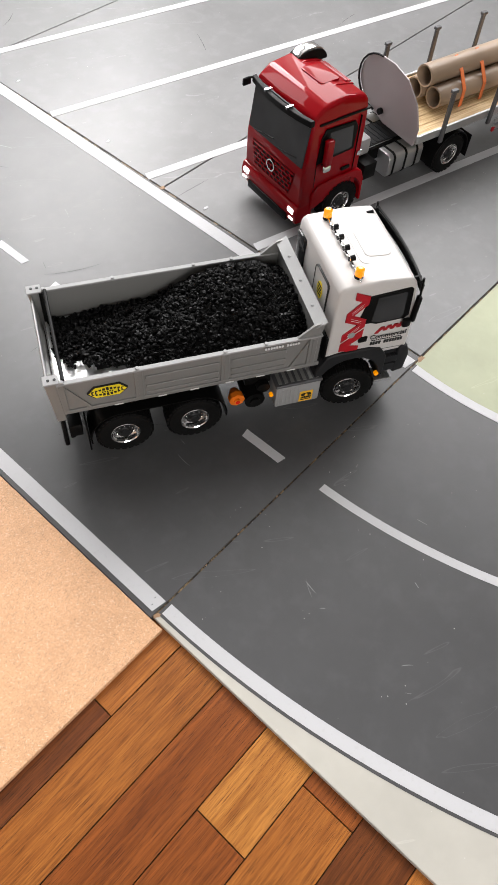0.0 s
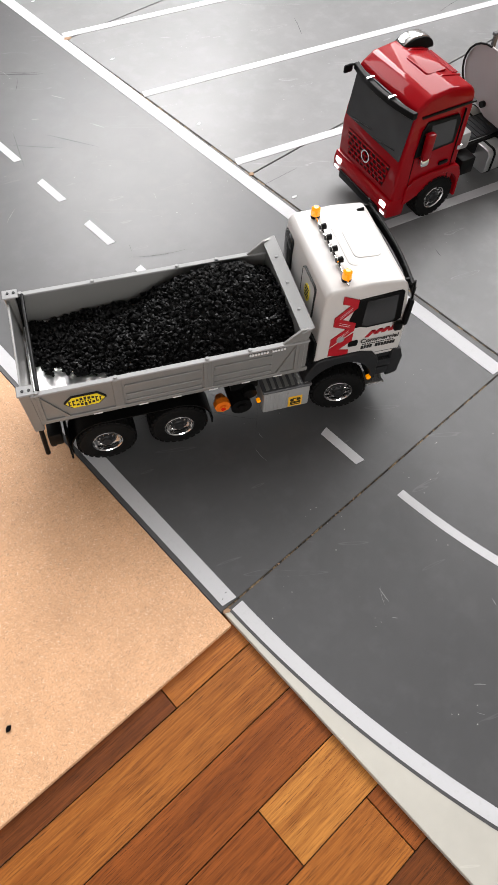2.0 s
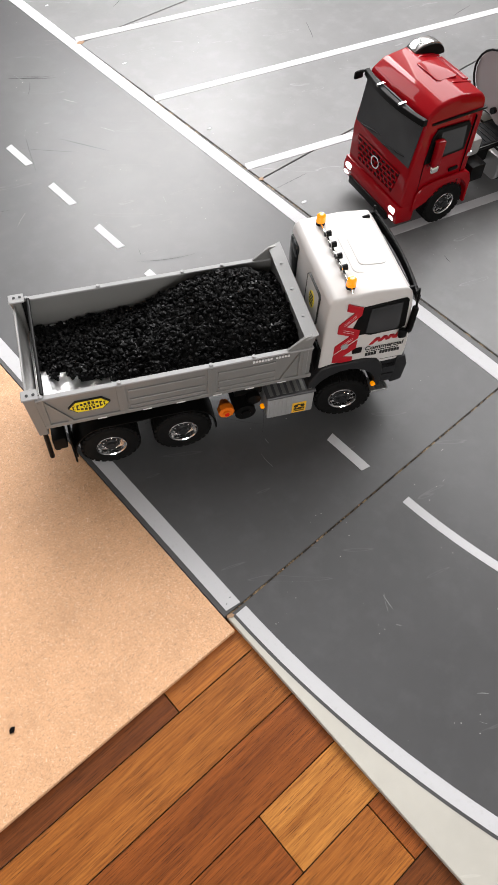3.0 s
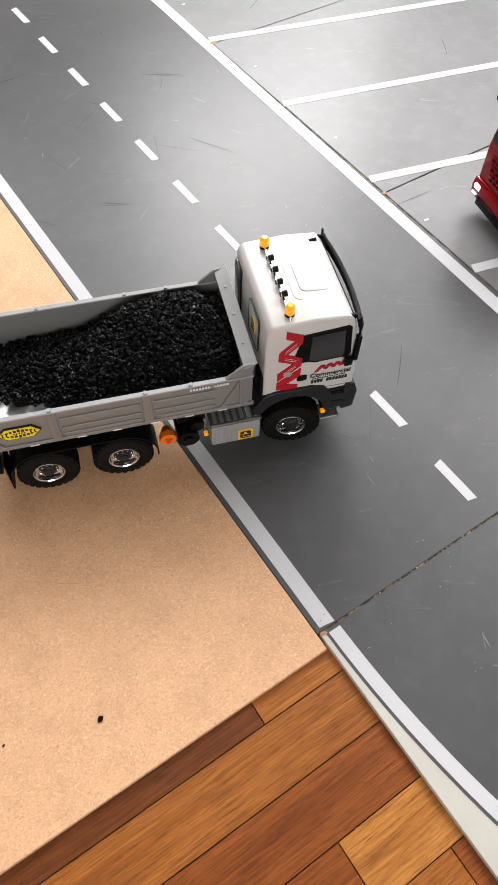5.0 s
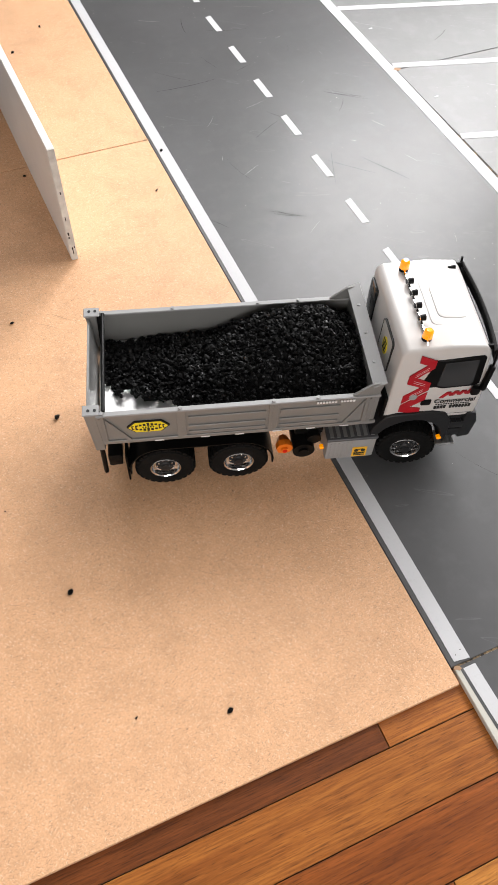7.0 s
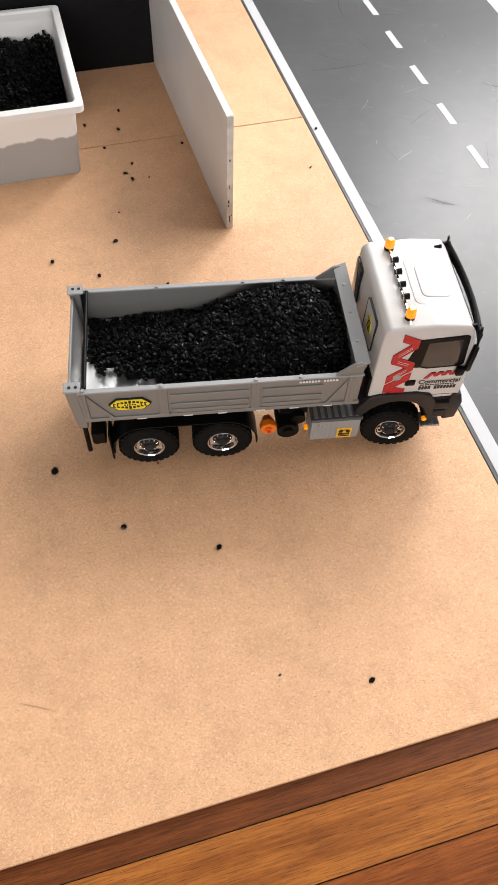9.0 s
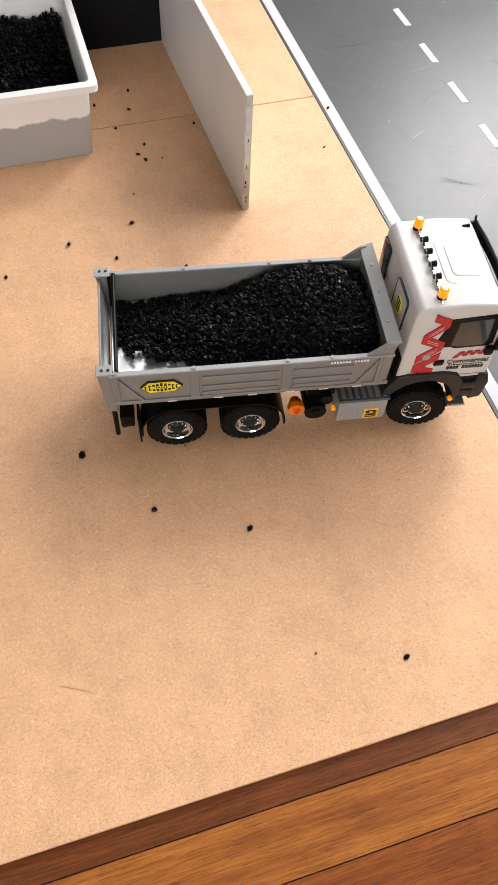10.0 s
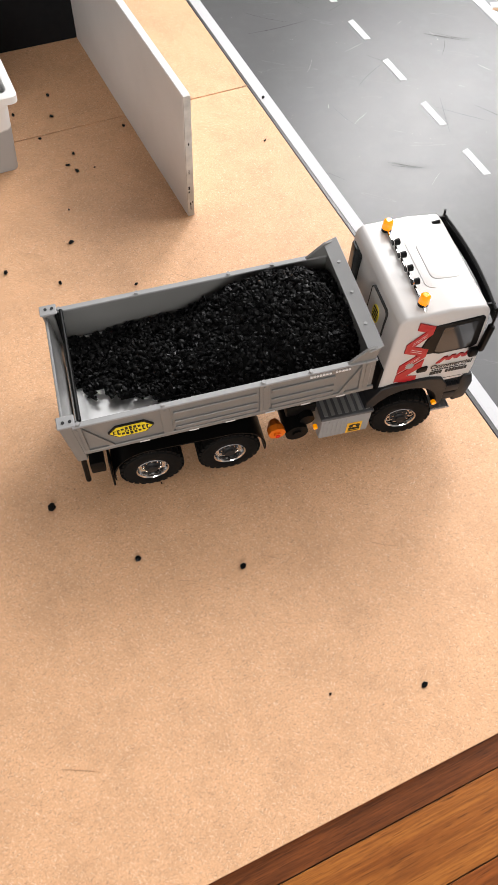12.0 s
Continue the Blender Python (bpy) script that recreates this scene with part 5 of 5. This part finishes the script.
for s in (-1, 1):
    bm = B()
    for z in (0.062, 0.078):
        box(bm, -0.56, -0.22, s * 0.087 - 0.002, s * 0.087 + 0.002, z, z + 0.009, 0.001, 1)
    for x in (-0.52, -0.38, -0.25):
        box(bm, x - 0.004, x + 0.004, s * 0.084 - 0.002, s * 0.084 + 0.002, 0.06, 0.104)
    rail = part("side_guard", bm, ALU, trailer, "metal side guard rails")
    part("reflector", box(B(), -0.226, -0.219, min(s * 0.086, s * 0.0905), max(s * 0.086, s * 0.0905), 0.06, 0.07, 0.001, 1), RED_DECAL, rail, "small red reflector")


def hollow_tube(at, r, length):
    bm = B()
    lathe(bm, [(r, 0), (r, length), (r * 0.86, length), (r * 0.86, 0.0), (r, 0)], 24)
    return thing("tube", bm, PIPE, "weathered tan tube strapped on the trailer", "tube", at, "tubes on the trailer")


def on_trailer(x, y, z):
    return TR_AT @ pose(x, y, z, 0, 0, 90)


for x, y, z, r in ((-0.085, 0.028, 0.1385, 0.0205), (-0.075, -0.016, 0.1385, 0.0205), (-0.07, 0.006, 0.1745, 0.0205)):
    hollow_tube(on_trailer(x, y, z + 0.0015), r, 0.82)
for x in (-0.145, -0.2, -0.5):
    bm = B()
    prof = [(0.05, 0.116), (0.0495, 0.15), (0.03, 0.178), (0.006, 0.1975), (-0.02, 0.178), (-0.038, 0.15), (-0.04, 0.116)]
    for (ya, za), (yb, zb) in zip(prof, prof[1:]):
        prism(bm, [(ya, za), (yb, zb), (yb * 0.97 + 0.0002, zb - 0.0015), (ya * 0.97 + 0.0002, za - 0.0015)], along_x, x - 0.004, x + 0.004)
    thing("load_strap", bm, STRAP, "orange lashing strap over the tubes", "strap", TR_AT, "straps")

# ---- floorboards, each its own piece ----
prng = random.Random(4)
PW = 0.0728
plank_meshes = {}
TONES = {0: (PLANK_RED, PLANK_DARK, PLANK_MID, PLANK_RED), -1: (PLANK_RED, PLANK_GOLD, PLANK_MID, PLANK_RED), -2: (PLANK_RED, PLANK_RED, PLANK_MID),
         -3: (PLANK_MID, PLANK_RED, PLANK_GOLD, PLANK_MID), -4: (PLANK_RED, PLANK_MID, PLANK_MID, PLANK_RED), -5: (PLANK_DARK, PLANK_RED, PLANK_DARK)}
for row in range(-34, 38):
    y1 = -0.0505 + PW * (row + 1)
    x = RX0 + 0.3 + prng.uniform(0, 0.6)
    cuts = [RX0]
    while x < RX1 - 0.3:
        cuts.append(x)
        x += prng.choice((0.4, 0.6, 0.8, 1.0))
    fixed = {0: (-0.128,), -1: (-0.75,), -2: (), -3: (-0.1305, 0.2), -4: (-0.4, -0.03)}.get(row)
    if fixed is not None:
        cuts = [RX0, -1.6] + list(fixed) + [0.9, 1.9]
    elif row > 0 or row < -16:
        cuts = [RX0, 0.4]
    for n, (a, c) in enumerate(zip(cuts, cuts[1:] + [RX1 - 0.002])):
        ln = round(c - a - 0.0012, 4)
        tones = TONES.get(row)
        wood = tones[min(n, len(tones) - 1)] if tones else prng.choice((PLANK_RED, PLANK_MID, PLANK_DARK, PLANK_MID))
        key = (ln, wood.name)
        if key not in plank_meshes:
            plank_meshes[key] = mesh_of("plank", box(B(), 0, ln, 0, PW - 0.0012, -0.004, 0.0, 0.0004, 1), wood)
        ob = new("plank", plank_meshes[key])
        ob.parent = floor
        ob.matrix_basis = pose(a, y1 - PW, FZ)


# ---- movement ----
STOPS = [(0.0, 0.2757, 0.2348, -31.33), (0.5, 0.1717, 0.2986, -28.06), (0.9, 0.152, 0.3122, -26.35), (2.8, 0.152, 0.3122, -26.35), (4.3, 0.0183, 0.3778, -24.6),
        (4.5, -0.0363, 0.4042, -21.9), (5.0, -0.0706, 0.4203, -19.75), (5.6, -0.0722, 0.4205, -19.73), (6.0, -0.078, 0.4223, -19.3), (6.45, -0.1283, 0.442, -16.53),
        (7.15, -0.1283, 0.442, -16.53), (8.75, -0.3688, 0.5011, -9.65), (12.0, -0.3688, 0.5011, -9.65)]


def glide(t):
    """The lorry's x, y and heading at t, by monotone cubics through STOPS."""
    ks = np.array(STOPS)
    T, V = ks[:, 0], ks[:, 1:]
    h = np.diff(T)[:, None]
    d = np.diff(V, axis=0) / h
    s = np.zeros_like(V)
    for i in range(1, len(T) - 1):
        for c in range(3):
            if d[i - 1, c] * d[i, c] > 0:
                s[i, c] = 2 / (1 / d[i - 1, c] + 1 / d[i, c])
    s[0] = d[0] * 1.3
    i = min(max(int(np.searchsorted(T, t, "right")) - 1, 0), len(T) - 2)
    u = (t - T[i]) / h[i, 0]
    h00, h10, h01, h11 = 2 * u ** 3 - 3 * u ** 2 + 1, u ** 3 - 2 * u ** 2 + u, -2 * u ** 3 + 3 * u ** 2, u ** 3 - u ** 2
    return h00 * V[i] + h10 * h[i, 0] * s[i] + h01 * V[i + 1] + h11 * h[i, 0] * s[i + 1]


def tip(t):
    """How far the body is raised, in degrees."""
    u = min(1.0, max(0.0, (t - 11.45) / 0.55))
    return -TIP_END * u ** 1.6


TIP_END = 3.2


def motions():
    times = [i / 10 for i in range(121)]
    lorry, rolled, where = [], [], 0.0
    last = None
    for t in times:
        x, y, a = (float(q) for q in glide(t))
        if last:
            f = Vector((math.cos(radians(a)), math.sin(radians(a))))
            where += (Vector((x, y)) - last).dot(f)
        last = Vector((x, y))
        lorry.append((t, pose(x, y, 0.0008, 0, 0, a)))
        rolled.append(math.degrees(where / R))
    walk(tipper, lorry)
    walk(body, [(t, pose(HX, 0, HZ, 0, tip(t), 0)) for t in times])
    walk(load, [(t, m @ pose(HX, 0, HZ, 0, tip(t), 0)) for t, m in lorry])
    for w, x, side in WH:
        rows = []
        for t, deg in zip(times, rolled):
            steer = -8.0 if x > 0.1 else 0.0
            spin = pose(0, 0, 0, 0, deg if side > 0 else -deg, 0)
            rows.append((t, pose(x, side * 0.088, R, 0, 0, steer + (0 if side > 0 else 180)) @ spin))
        walk(w, rows)


motions()
